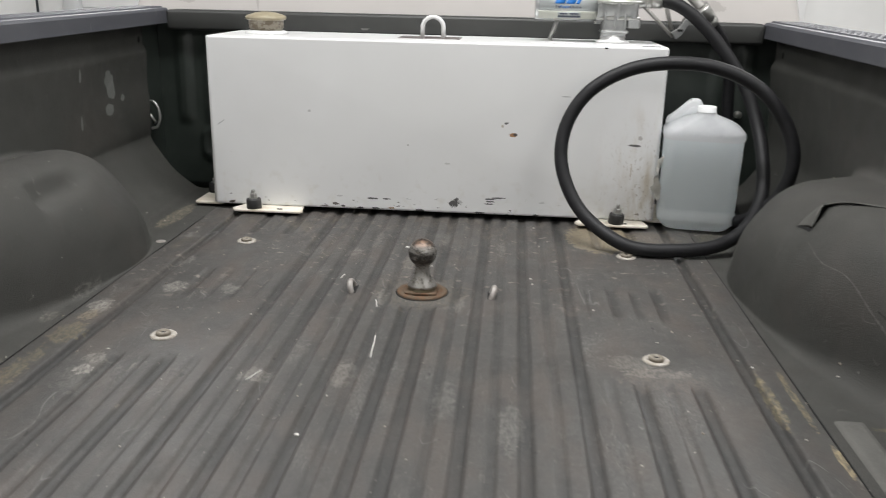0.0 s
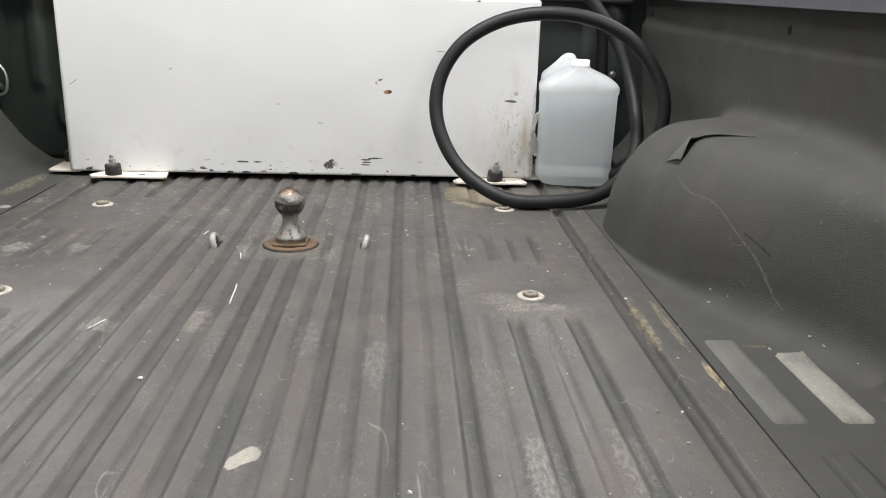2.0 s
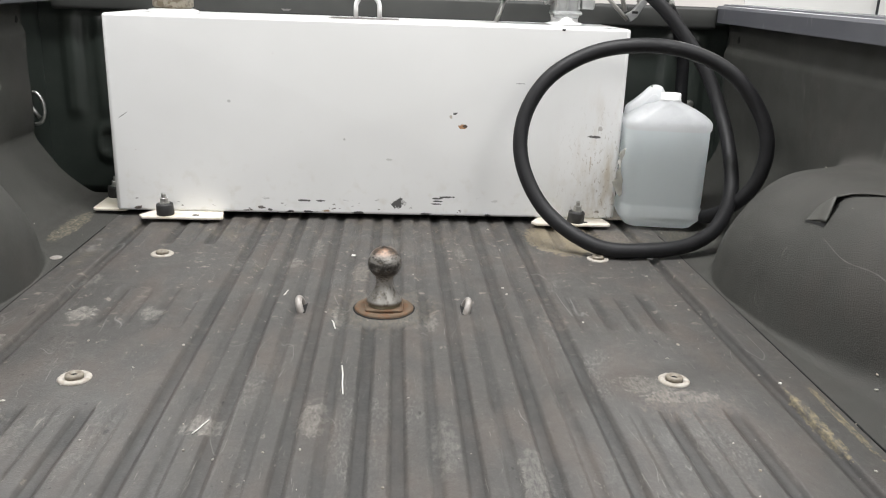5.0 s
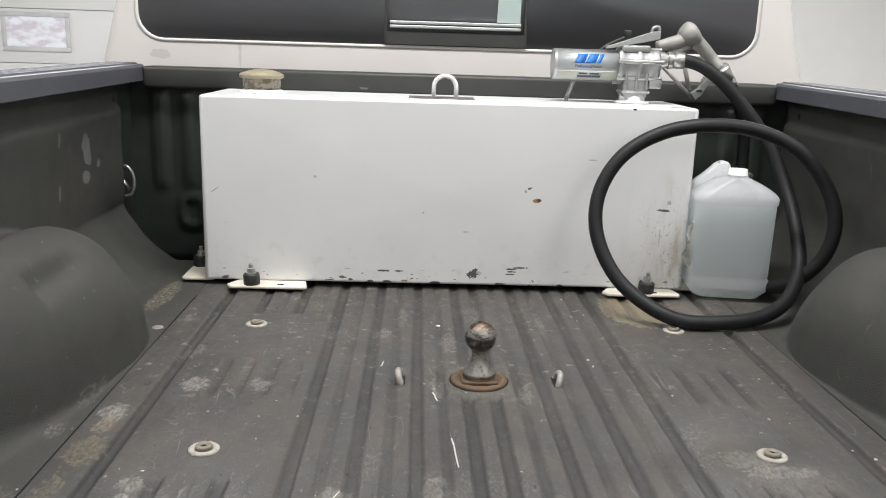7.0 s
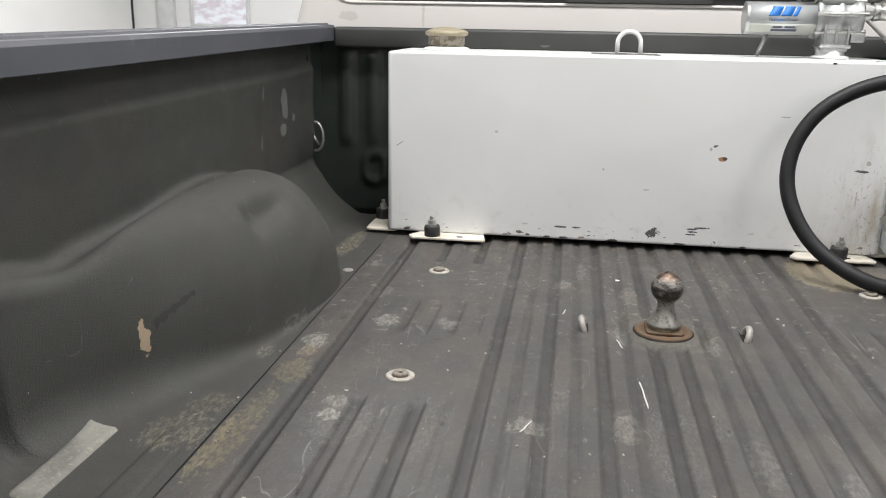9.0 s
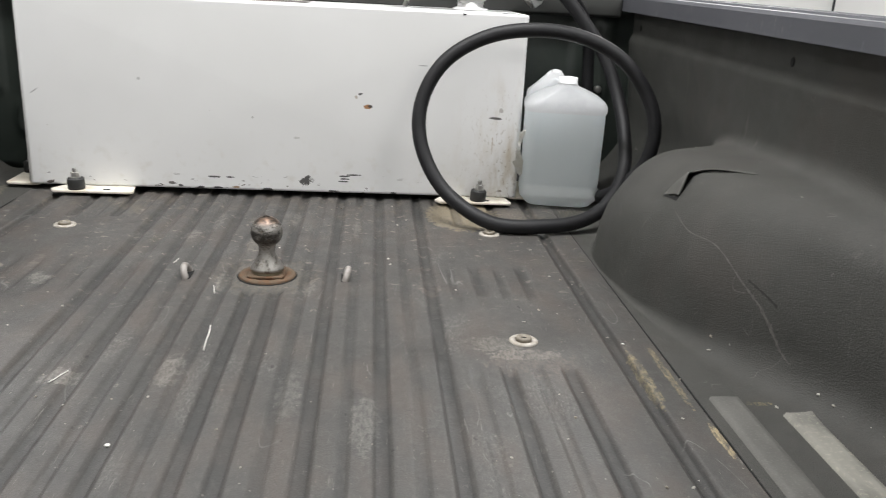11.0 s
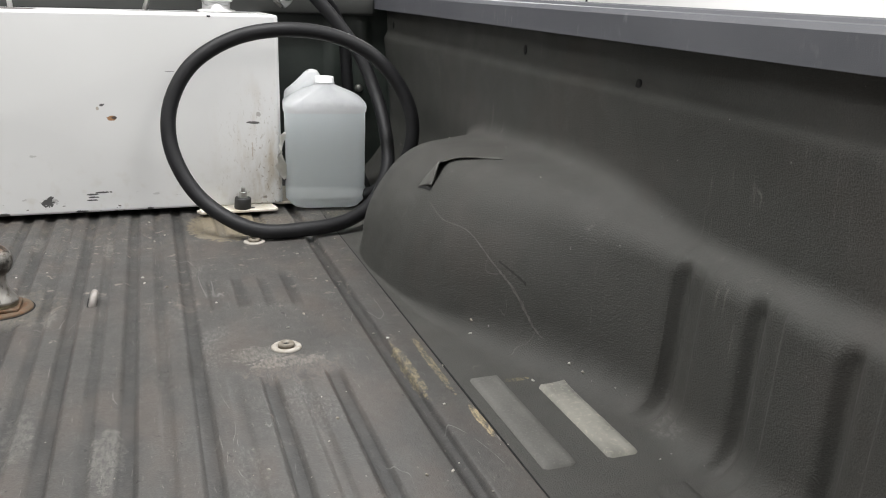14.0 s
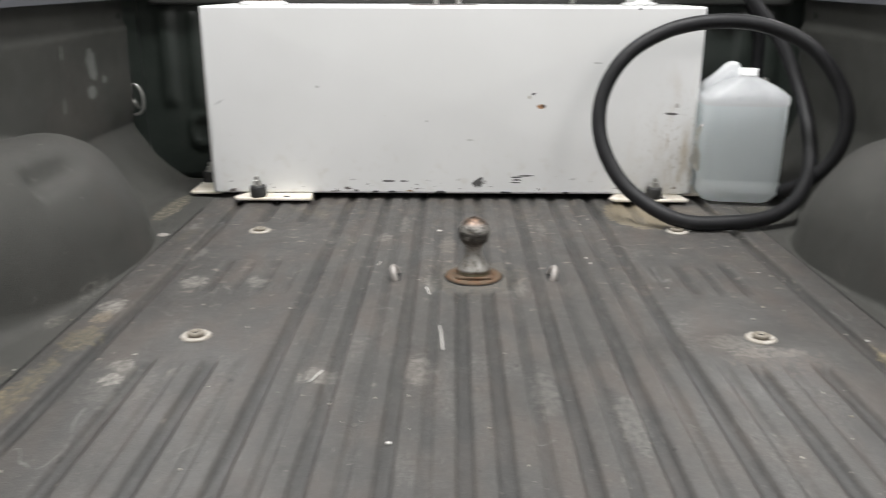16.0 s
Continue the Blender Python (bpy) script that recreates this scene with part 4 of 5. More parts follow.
# the front sheet is cross-broken: four very shallow facets that meet in the middle
front = max((f for f in bm.faces if f.normal.y < -0.9), key=lambda f: f.calc_area())
bmesh.ops.poke(bm, faces=[front], offset=0.0045)
body = part("body", bm, M_TANK, tank)
for f in body.data.polygons:
    f.use_smooth = f.area < 0.01
M_LUG = simple("stained_cream_plate", (0.72, 0.68, 0.6), 0.5, second=(0.55, 0.48, 0.36), grain=0.04)
plates = [(-0.592, -0.392, TY0 - 0.055, TY0 + 0.02), (0.352, 0.547, TY0 - 0.055, TY0 + 0.02)]
for x0, x1, y0, y1 in plates:
    out = [(x0 + 0.012, y0), (x1 - 0.006, y0), (x1, y0 + 0.008), (x1 - 0.012, y1), (x0 + 0.03, y1), (x0, y0 + 0.02)]
    part("mounting_plate", prism(out, 0.006, m=Matrix.Translation((0, 0, 0.008)), bevel=0.001), M_LUG, tank, "cream mounting plate")
    part("slot", prism(rounded((x0 + x1) / 2 + 0.025, (x0 + x1) / 2 + 0.042, y0 + 0.014, y0 + 0.024, 0.0045), 0.0012, m=Matrix.Translation((0, 0, 0.0135))), M_GAP, tank, smooth=False)
for x0, x1 in ((TX0 - 0.062, TX0 + 0.02), (TX1 - 0.02, TX1 + 0.05)):
    part("mounting_plate", prism(rounded(x0, x1, TY0 + 0.012, TY0 + 0.20, 0.01), 0.006, m=Matrix.Translation((0, 0, 0.008)), bevel=0.001), M_LUG, tank, "cream mounting plate")


def mount_bolt(x, y, tilt=0):
    base = Matrix.Translation((x, y, 0.014)) @ pose(0, 0, 0, 0, tilt, 0)
    part("rubber_bush", lathe([(0.0195, 0), (0.0205, 0.003), (0.0200, 0.024), (0.0185, 0.0275), (0.001, 0.0275)], 28, m=base), M_BLACK, tank, "black rubber bush")
    bm = lathe([(0.0125, 0.0275), (0.0125, 0.030), (0.001, 0.030)], 24, m=base)
    lathe([(0.0095, 0.030), (0.0098, 0.032), (0.0095, 0.0405), (0.008, 0.0415), (0.001, 0.0415)], 6, bm=bm, m=base)
    lathe([(0.0052, 0.0415), (0.0052, 0.0505), (0.0042, 0.0525), (0.0008, 0.0525)], 14, bm=bm, m=base)
    part("nut", bm, M_STEEL, tank, "zinc-plated nut and bolt end", smooth=False)


mount_bolt(-0.530, TY0 - 0.034, -3)
mount_bolt(0.462, TY0 - 0.034, 4)
mount_bolt(TX0 - 0.042, TY0 + 0.135, 0)
# filler neck and cap
M_CAPTOP = simple("yellowed_clear_cap", (0.33, 0.29, 0.20), 0.3, second=(0.24, 0.205, 0.135), grain=0.02)
M_CAPSIDE = rusty("dirty_cap_side", (0.27, 0.24, 0.19), 0.5, 0.1, 0.08, (0.12, 0.09, 0.055))
FC = Matrix.Translation((-0.529, 0.745, TZ1))
part("filler_boss", lathe([(0.062, -0.002), (0.060, 0.006), (0.048, 0.010), (0.001, 0.010)], 36, m=FC), M_TANK, tank)
part("filler_cap", lathe([(0.044, 0.009), (0.045, 0.014), (0.048, 0.016), (0.048, 0.036), (0.050, 0.037), (0.001, 0.038)], 36, m=FC), M_CAPSIDE, tank, "dirty screw-on filler cap")
part("cap_lid", lathe([(0.050, 0.037), (0.056, 0.039), (0.057, 0.046), (0.052, 0.050), (0.030, 0.057), (0.010, 0.060), (0.001, 0.060)], 36, m=FC), M_CAPTOP, tank, "yellowed domed lid")
# lifting loop
loop = [(-0.086, 0.74, TZ1 - 0.004), (-0.086, 0.74, TZ1 + 0.028)] + [(-0.057 - 0.029 * math.cos(radians(a)), 0.74, TZ1 + 0.028 + 0.029 * math.sin(radians(a))) for a in range(12, 180, 12)] + [(-0.028, 0.74, TZ1 + 0.028), (-0.028, 0.74, TZ1 - 0.004)]
part("lifting_loop", tube(loop, 0.0058, 12), M_TANK, tank, "white bent-rod lifting loop")
# decals on the tank's top
part("decal", box(-0.15, 0.02, 0.70, 0.80, TZ1 + 0.0004, TZ1 + 0.0012), simple("dark_red_decal", (0.07, 0.05, 0.05), 0.5, second=(0.3, 0.28, 0.27), grain=0.03), tank, "worn dark printed decal", smooth=False)

# ---- transfer pump ----
pump = thing("fuel_pump", "bright aluminium fuel transfer pump on the tank", "pump")
PY = 0.765
AX = Matrix.Translation((0, PY, 0.571)) @ pose(0, 0, 0, 0, 90, 0)
part("motor", lathe([(0.030, 0.2215), (0.038, 0.222), (0.0395, 0.2235), (0.0395, 0.392), (0.034, 0.394), (0.001, 0.394)], 40, m=AX), M_BRIGHT, pump, "bright cylindrical pump motor")
bm = lathe([(0.044, 0.388), (0.0465, 0.390), (0.0465, 0.400), (0.043, 0.403), (0.043, 0.436), (0.048, 0.439), (0.048, 0.447), (0.044, 0.450), (0.044, 0.478), (0.047, 0.480), (0.047, 0.492), (0.043, 0.496), (0.028, 0.497), (0.001, 0.497)], 32, m=AX)
part("housing", bm, M_ALU, pump, "ribbed cast aluminium pump housing")
for name, dims in (("inlet_block", (0.405, 0.468, PY - 0.034, PY + 0.034, 0.492, 0.548)), ("flange", (0.402, 0.475, PY - 0.038, PY + 0.038, 0.500, 0.510)), ("top_cover", (0.395, 0.470, PY - 0.030, PY + 0.030, 0.604, 0.624)), ("bypass_block", (0.470, 0.505, PY - 0.036, PY + 0.030, 0.515, 0.540))):
    part(name, box(*dims, 0.005), M_ALU, pump)
for x in (0.410, 0.437, 0.464):
    part("rib", box(x - 0.003, x + 0.003, PY - 0.0405, PY - 0.03, 0.512, 0.560, 0.0015), M_ALU, pump)
for a in range(0, 360, 60):
    part("housing_bolt", lathe([(0.006, 0.386), (0.006, 0.502), (0.0045, 0.504), (0.001, 0.504)], 10, m=AX @ pose(0.043 * math.cos(radians(a + 15)), 0.043 * math.sin(radians(a + 15)), 0)), M_STEEL, pump)
part("bung", lathe([(0.046, 0.0), (0.047, 0.004), (0.036, 0.007), (0.034, 0.008), (0.034, 0.022), (0.031, 0.024), (0.001, 0.024)], 32, m=Matrix.Translation((0.437, PY, TZ1 + 0.001))), M_TANK, pump, "white threaded mounting bung")
part("collar", lathe([(0.0315, 0.006), (0.0325, 0.010), (0.0325, 0.020), (0.028, 0.026)], 12, m=Matrix.Translation((0.437, PY, TZ1 + 0.001))), M_ALU, pump)
# outlet fitting towards the hose
part("outlet", lathe([(0.021, 0.495), (0.021, 0.508), (0.017, 0.509), (0.017, 0.516), (0.0215, 0.517), (0.0215, 0.526), (0.001, 0.527)], 18, m=Matrix.Translation((0, PY - 0.02, 0.588)) @ pose(0, 0, 0, 0, 90, 0)), M_STEEL, pump, smooth=False)
# switch lever lying along the top
bm = prism([(0.354, 0.613), (0.372, 0.615), (0.466, 0.634), (0.492, 0.640), (0.492, 0.661), (0.472, 0.659), (0.394, 0.632), (0.374, 0.625), (0.354, 0.620)], 0.014, bevel=0.002)
move(bm, Matrix(((1, 0, 0, 0), (0, 0, 1, PY - 0.03), (0, 1, 0, 0), (0, 0, 0, 1))))
bmesh.ops.recalc_face_normals(bm, faces=bm.faces)
part("switch_lever", bm, M_BRIGHT, pump, "polished switch lever", smooth=False)
part("lever_hook", tube(spline([(0.470, PY - 0.02, 0.656), (0.474, PY - 0.02, 0.668), (0.487, PY - 0.02, 0.671), (0.491, PY - 0.02, 0.662)], 6), 0.004, 8), M_ALU, pump)
bm = tube(spline([(0.345, PY + 0.02, 0.606), (0.372, PY + 0.02, 0.624), (0.41, PY + 0.02, 0.642), (0.425, PY + 0.02, 0.652)], 6), 0.005, 8)
box(0.408, 0.428, PY + 0.012, PY + 0.028, 0.645, 0.662, 0.004, bm=bm)
part("power_cord", bm, M_BLACK, pump, "black power cord gland")
part("drain_tube", tube([(0.285, PY + 0.02, 0.532), (0.266, PY + 0.02, TZ1 + 0.002)], 0.006, 10), M_STEEL, pump)
# label on the motor: a blue mark, a line of small type and a grey data plate, wrapped on the cylinder
M_LABEL = simple("silver_label", (0.42, 0.44, 0.44), 0.42, 0.5, grain=0.05, second=(0.36, 0.38, 0.38))
M_BLUE = simple("blue_print", (0.008, 0.15, 0.50), 0.5, second=(0.008, 0.13, 0.44))
M_PRINT = simple("dark_print", (0.06, 0.07, 0.1), 0.5)


def wrap(x0, x1, z0, z1, off, material, name, n=8, slant=0.0):
    """A strip on the motor's round front, between two heights."""
    r = 0.0395 + off
    rows = []
    for j in range(n + 1):
        z = z0 + (z1 - z0) * j / n
        y = PY - math.sqrt(max(r * r - (z - 0.571) ** 2, 1e-8))
        s = slant * (z - z0)
        rows.append([(x0 + s, y, z), (x1 + s, y, z)])
    bm = sheet(rows)
    solid = bmesh.ops.extrude_face_region(bm, geom=bm.faces[:])
    bmesh.ops.translate(bm, verts=[v for v in solid["geom"] if isinstance(v, bmesh.types.BMVert)], vec=(0, 0.0006, 0))
    bmesh.ops.recalc_face_normals(bm, faces=bm.faces)
    return part(name, bm, material, pump)


wrap(0.230, 0.388, 0.558, 0.604, 0.0006, M_LABEL, "label")
# the blue mark: slanted strokes
for x0, x1 in ((0.272, 0.298), (0.301, 0.326), (0.329, 0.339)):
    wrap(x0, x1, 0.5755, 0.5985, 0.0012, M_BLUE, "blue_mark", 6, 0.5)
wrap(0.230, 0.388, 0.536, 0.5565, 0.0009, simple("cream_label", (0.52, 0.53, 0.47), 0.5, grain=0.05, second=(0.46, 0.47, 0.42)), "label_band", 6)
TEXT = (("The", 0.272, M_PRINT), ("Power", 0.2860, M_BLUE), ("Choice", 0.3120, M_PRINT))
for word, x, m in TEXT:
    cu = bpy.data.curves.new("text", "FONT")
    cu.body, cu.size, cu.extrude, cu.shear = word, 0.0105, 0.0003, 0.2
    tmp = new("text", cu)
    dg = bpy.context.evaluated_depsgraph_get()
    me = bpy.data.meshes.new_from_object(tmp.evaluated_get(dg))
    bpy.data.objects.remove(tmp)
    me.materials.clear()
    me.materials.append(m)
    ob = new("lettering", me)
    ob.parent = pump
    ob.matrix_basis = pose(x, PY - 0.0398 - 0.0008, 0.5640, 90, 0, 0)
wrap(0.282, 0.344, 0.538, 0.5535, 0.0014, M_LABEL, "data_plate", 4)
wrap(0.283, 0.343, 0.5395, 0.5445, 0.0019, M_PRINT, "print_bar", 3)
for x0, x1 in ((0.286, 0.308), (0.314, 0.338)):
    wrap(x0, x1, 0.5470, 0.5515, 0.0019, M_PRINT, "print_bar", 3)

# ---- hose ----
hose = thing("fuel_hose", "thick black rubber fuel hose coiled in one loop", "hose")
HOSE = [(0.520, PY - 0.02, 0.588), (0.552, PY - 0.03, 0.590), (0.605, 0.725, 0.575), (0.665, 0.71, 0.530), (0.728, 0.695, 0.460), (0.780, 0.675, 0.385), (0.812, 0.635, 0.300), (0.824, 0.575, 0.215),
        (0.812, 0.49, 0.125), (0.758, 0.40, 0.062), (0.680, 0.345, 0.028), (0.575, 0.318, 0.019), (0.460, 0.325, 0.024), (0.359, 0.392, 0.080), (0.305, 0.444, 0.174), (0.304, 0.475, 0.273), (0.354, 0.490, 0.364), (0.446, 0.494, 0.423),
        (0.555, 0.480, 0.446), (0.668, 0.476, 0.436), (0.765, 0.462, 0.392), (0.830, 0.445, 0.316), (0.856, 0.430, 0.235), (0.844, 0.435, 0.150), (0.802, 0.47, 0.080), (0.775, 0.56, 0.035), (0.800, 0.70, 0.03), (0.810, 0.815, 0.06), (0.805, 0.86, 0.16), (0.795, 0.87, 0.30), (0.785, 0.86, 0.40), (0.755, 0.84, 0.475), (0.705, 0.80, 0.535), (0.688, 0.79, 0.556)]
part("hose", tube(spline(HOSE, 9), 0.0168, 18), M_HOSE, hose)


def ferrule(a, b, r, parent):
    line = [Vector(a).lerp(Vector(b), u) for u in (0, 0.02, 0.3, 0.32, 0.36, 0.38, 0.98, 1)]
    part("ferrule", tube(line, [r * 0.9, r, r, r * 0.92, r * 0.92, r, r, r * 0.9], 20), M_STEEL, parent, "crimped steel hose ferrule")


ferrule((0.522, PY - 0.02, 0.588), (0.560, PY - 0.031, 0.589), 0.0205, hose)
ferrule((0.712, 0.806, 0.528), (0.672, 0.778, 0.574), 0.0195, hose)

# ---- dispensing nozzle parked on the pump ----
nozzle = thing("fuel_nozzle", "grey cast aluminium fuel nozzle hung on the pump", "nozzle")
M_NOZ = simple("dull_grey_cast_metal", (0.32, 0.31, 0.29), 0.6, 0.35, second=(0.24, 0.235, 0.22), grain=0.02, depth=0.0004)
NY = 0.80
line = spline([(0.676, NY - 0.015, 0.570), (0.655, NY, 0.594), (0.630, NY, 0.618), (0.605, NY, 0.640), (0.590, NY, 0.655)], 6)
part("handle", tube(line, [0.013 + 0.009 * (k / (len(line) - 1)) for k in range(len(line))], 16), M_NOZ, nozzle)
bm = lathe([(0.012, -0.028), (0.022, -0.026), (0.030, -0.012), (0.034, 0.002), (0.034, 0.012), (0.024, 0.020), (0.010, 0.022), (0.001, 0.022)], 24, m=Matrix.Translation((0.588, NY, 0.655)) @ pose(0, 0, 0, 0, 55, 0))
part("valve_body", bm, M_NOZ, nozzle)
line = spline([(0.585, NY, 0.645), (0.560, NY - 0.005, 0.638), (0.530, NY - 0.01, 0.630), (0.500, NY - 0.012, 0.622)], 6)
part("spout", tube(line, [0.020 - 0.005 * (k / (len(line) - 1)) for k in range(len(line))], 16), M_NOZ, nozzle)
part("boss", tube(spline([(0.590, NY, 0.63), (0.565, NY - 0.004, 0.615), (0.54, NY - 0.006, 0.603)], 6), 0.012, 14), M_NOZ, nozzle)
part("trigger", tube([(0.575, NY, 0.610), (0.585, NY, 0.560), (0.600, NY, 0.512)], 0.006, 8), M_NOZ, nozzle)
bm = tube([(0.510, NY - 0.01, 0.580), (0.560, NY - 0.01, 0.535), (0.605, NY - 0.01, 0.492)], 0.005, 8)
part("guard", bm, M_NOZ, nozzle)
bm = prism([(0.598, 0.505), (0.612, 0.487), (0.628, 0.500), (0.640, 0.522), (0.662, 0.548), (0.655, 0.556), (0.632, 0.540), (0.618, 0.518)], 0.016, bevel=0.002)
move(bm, Matrix(((1, 0, 0, 0), (0, 0, 1, NY - 0.02), (0, 1, 0, 0), (0, 0, 0, 1))))
bmesh.ops.recalc_face_normals(bm, faces=bm.faces)
part("guard_end", bm, M_ALU, nozzle, "flat guard end plate", smooth=False)
part("guard_slot", box(0.613, 0.628, NY - 0.0215, NY - 0.0195, 0.508, 0.514), M_GAP, nozzle, smooth=False)
part("guard_bar", tube([(0.642, NY - 0.012, 0.560), (0.628, NY - 0.012, 0.535)], 0.005, 8), M_NOZ, nozzle)

# ---- plastic jug ----
jug = thing("water_jug", "translucent plastic jug of pale blue liquid with white cap", "jug", at=(0.679, 0.618, 0.003))
jug.rotation_euler = (0, 0, radians(-8))


def glowing_through(k, share):
    """Let light pass diffusely through a thin plastic wall."""
    thin = k.node("ShaderNodeBsdfTranslucent")
    if isinstance(k.color, bpy.types.NodeSocket):
        k.t.links.new(k.color, thin.inputs["Color"])
    else:
        thin.inputs["Color"].default_value = k.color
    mix = k.t.nodes.new("ShaderNodeMixShader")
    mix.inputs[0].default_value = share
    k.t.links.new(k.b.outputs[0], mix.inputs[1])
    k.t.links.new(thin.outputs[0], mix.inputs[2])
    k.t.links.new(mix.outputs[0], k.t.nodes["Material Output"].inputs[0])
    return k.m


k = Mat("translucent_jug_plastic", (0.90, 0.91, 0.92), 0.3)
k.tint(k.noise(0.05, 3, 0.4, 0.7), (0.84, 0.85, 0.86), 0.7)
M_JUG = glowing_through(k, 0.5)
k = Mat("jug_with_blue_liquid", (0.91, 0.955, 0.965), 0.28)
k.tint(k.noise(0.1, 3, 0.4, 0.7), (0.87, 0.925, 0.94), 0.6)
k.tint(k.ramp(k.axis(2), 0.06, 0.05), (0.88, 0.91, 0.91), 0.5)
k.tint(k.ramp(k.axis(2), 0.2405, 0.2445), (0.90, 0.91, 0.92), 1.0)
k.tint(k.math("MULTIPLY", k.ramp(k.axis(2), 0.25, 0.26), k.noise(0.03, 3, 0.4, 0.65)), (0.84, 0.85, 0.865), 0.8)
M_LIQ = glowing_through(k, 0.68)


def loft(sections, n=8):
    """Stack round-cornered outlines: (z, half width, half depth, corner, shift y)."""
    rows = []
    for z, hw, hd, r, dx, dy in sections:
        rows.append([(x + dx, y + dy, z) for x, y in rounded(-hw, hw, -hd, hd, r, n)])
    bm = bmesh.new()
    grid = [[bm.verts.new(p) for p in row] for row in rows]
    for a, b in zip(grid, grid[1:]):
        for j in range(len(a)):
            bm.faces.new((a[j], a[(j + 1) % len(a)], b[(j + 1) % len(b)], b[j]))
    bm.faces.new(grid[0][::-1])
    bm.faces.new(grid[-1])
    return bm


HW, HD = 0.101, 0.076
part("body", loft([(0.0, 0.070, 0.050, 0.03, 0, 0), (0.003, 0.082, 0.061, 0.035, 0, 0), (0.026, HW - 0.0005, HD, 0.034, 0, 0), (0.032, HW, HD, 0.034, 0, 0), (0.050, HW, HD, 0.034, 0, 0), (0.056, HW - 0.0035, HD - 0.003, 0.034, 0, 0),
                   (0.062, HW - 0.0025, HD - 0.002, 0.034, 0, 0), (0.10, HW - 0.002, HD - 0.0015, 0.034, 0, 0), (0.15, HW - 0.002, HD - 0.001, 0.034, 0, 0), (0.20, HW - 0.001, HD - 0.001, 0.034, 0, 0),
                   (0.242, HW - 0.001, HD - 0.001, 0.034, 0, 0), (0.246, HW + 0.002, HD + 0.002, 0.035, 0, 0), (0.258, HW + 0.0025, HD + 0.0025, 0.036, 0, 0), (0.264, HW + 0.001, HD, 0.036, 0, 0), (0.271, HW - 0.005, HD - 0.004, 0.037, 0, 0), (0.280, HW - 0.017, HD - 0.012, 0.037, 0, -0.002), (0.289, HW - 0.033, HD - 0.022, 0.036, 0, -0.007),
                   (0.297, HW - 0.050, HD - 0.033, 0.034, 0, -0.014), (0.303, 0.038, 0.036, 0.034, 0, -0.021), (0.307, 0.029, 0.029, 0.028, 0, -0.027), (0.311, 0.0245, 0.0245, 0.024, 0, -0.030), (0.316, 0.0235, 0.0235, 0.023, 0, -0.030)]), M_LIQ, jug, "translucent body, half hazy above the pale blue liquid")
part("jug_cap", lathe([(0.0250, 0.0), (0.0255, 0.001), (0.0235, 0.003), (0.0235, 0.014), (0.022, 0.016), (0.001, 0.0162)], 30, m=Matrix.Translation((0, -0.030, 0.313))), simple("white_cap", (0.82, 0.83, 0.83), 0.4, grain=0.02), jug, "white screw cap")
# the hollow handle rises from the left shoulder and bends over to the neck
bm = prism([(-0.100, 0.262), (-0.098, 0.288), (-0.080, 0.302), (-0.062, 0.318), (-0.044, 0.337), (-0.034, 0.341), (-0.018, 0.341), (-0.010, 0.333), (-0.004, 0.316), (0.014, 0.300), (0.02, 0.285)], 0.036, bevel=0.008)
move(bm, Matrix(((1, 0, 0, 0), (0, 0, 1, 0.006), (0, 1, 0, 0), (0, 0, 0, 1))))
bmesh.ops.recalc_face_normals(bm, faces=bm.faces)
part("jug_handle", bm, M_JUG, jug, "moulded hollow handle")
bm = prism([(-0.058, 0.296), (-0.040, 0.318), (-0.030, 0.322), (-0.022, 0.316), (-0.020, 0.302)], 0.004, bevel=0.0015)
move(bm, Matrix(((1, 0, 0, 0), (0, 0, 1, 0.0045), (0, 1, 0, 0), (0, 0, 0, 1))))
bmesh.ops.recalc_face_normals(bm, faces=bm.faces)
part("finger_hollow", bm, M_JUG, jug)
# torn paper label curling off the side
rows = []
for j in range(14):
    z = 0.082 + 0.11 * j / 13
    w = 0.004 + 0.020 * math.sin(math.pi * j / 13) * (0.7 + 0.3 * math.sin(j * 2.1))
    rows.append([(-HW - 0.001 - w * u + 0.006 * math.sin(3 * u + j * 0.6), -0.060 + 0.012 * math.sin(j * 0.7) - 0.010 * u * u, z + 0.004 * math.sin(5 * u)) for u in (0, 0.25, 0.5, 0.75, 1)])
bm = sheet(rows)
bmesh.ops.solidify(bm, geom=bm.faces[:], thickness=0.0006)
part("torn_label", bm, simple("torn_white_paper", (0.75, 0.74, 0.70), 0.7, second=(0.6, 0.58, 0.52), grain=0.02), jug, "torn white paper label")

part("edge_slot", box(0.500, 0.545, TY0 + 0.012, TY0 + 0.018, TZ1 + 0.0004, TZ1 + 0.0012), M_GAP, tank, smooth=False)
part("edge_nick", box(0.402, 0.410, TY0 - 0.0006, TY0 + 0.003, TZ1 - 0.0075, TZ1 - 0.0035), M_GAP, tank, smooth=False)
tpart("scuff", prism([(-0.29, 0.4885), (-0.262, 0.4885), (-0.270, 0.4835), (-0.284, 0.4835)], 0.0006, m=Matrix(((1, 0, 0, 0), (0, 0, 1, 0.9044), (0, 1, 0, 0), (0, 0, 0, 1)))), simple("pale_scuff", (0.16, 0.16, 0.15), 0.6), smooth=False)
tpart("hood", box(-0.95, 0.95, CY + 2.2, CY + 3.35, -0.35, 0.42, 0.08, 3), M_CAB, smooth=False)


# ---- small parts of the liner ----
def on_side(sign, x, y, lift=0.0):
    """The place on the side liner straight below x, y."""
    place, normal, _, _ = SKIN[sign].ray_cast(Vector((x, y, 1.0)), Vector((0, 0, -1)))
    return (place + Vector((0, 0, lift))) if place else Vector((x, y, lift))


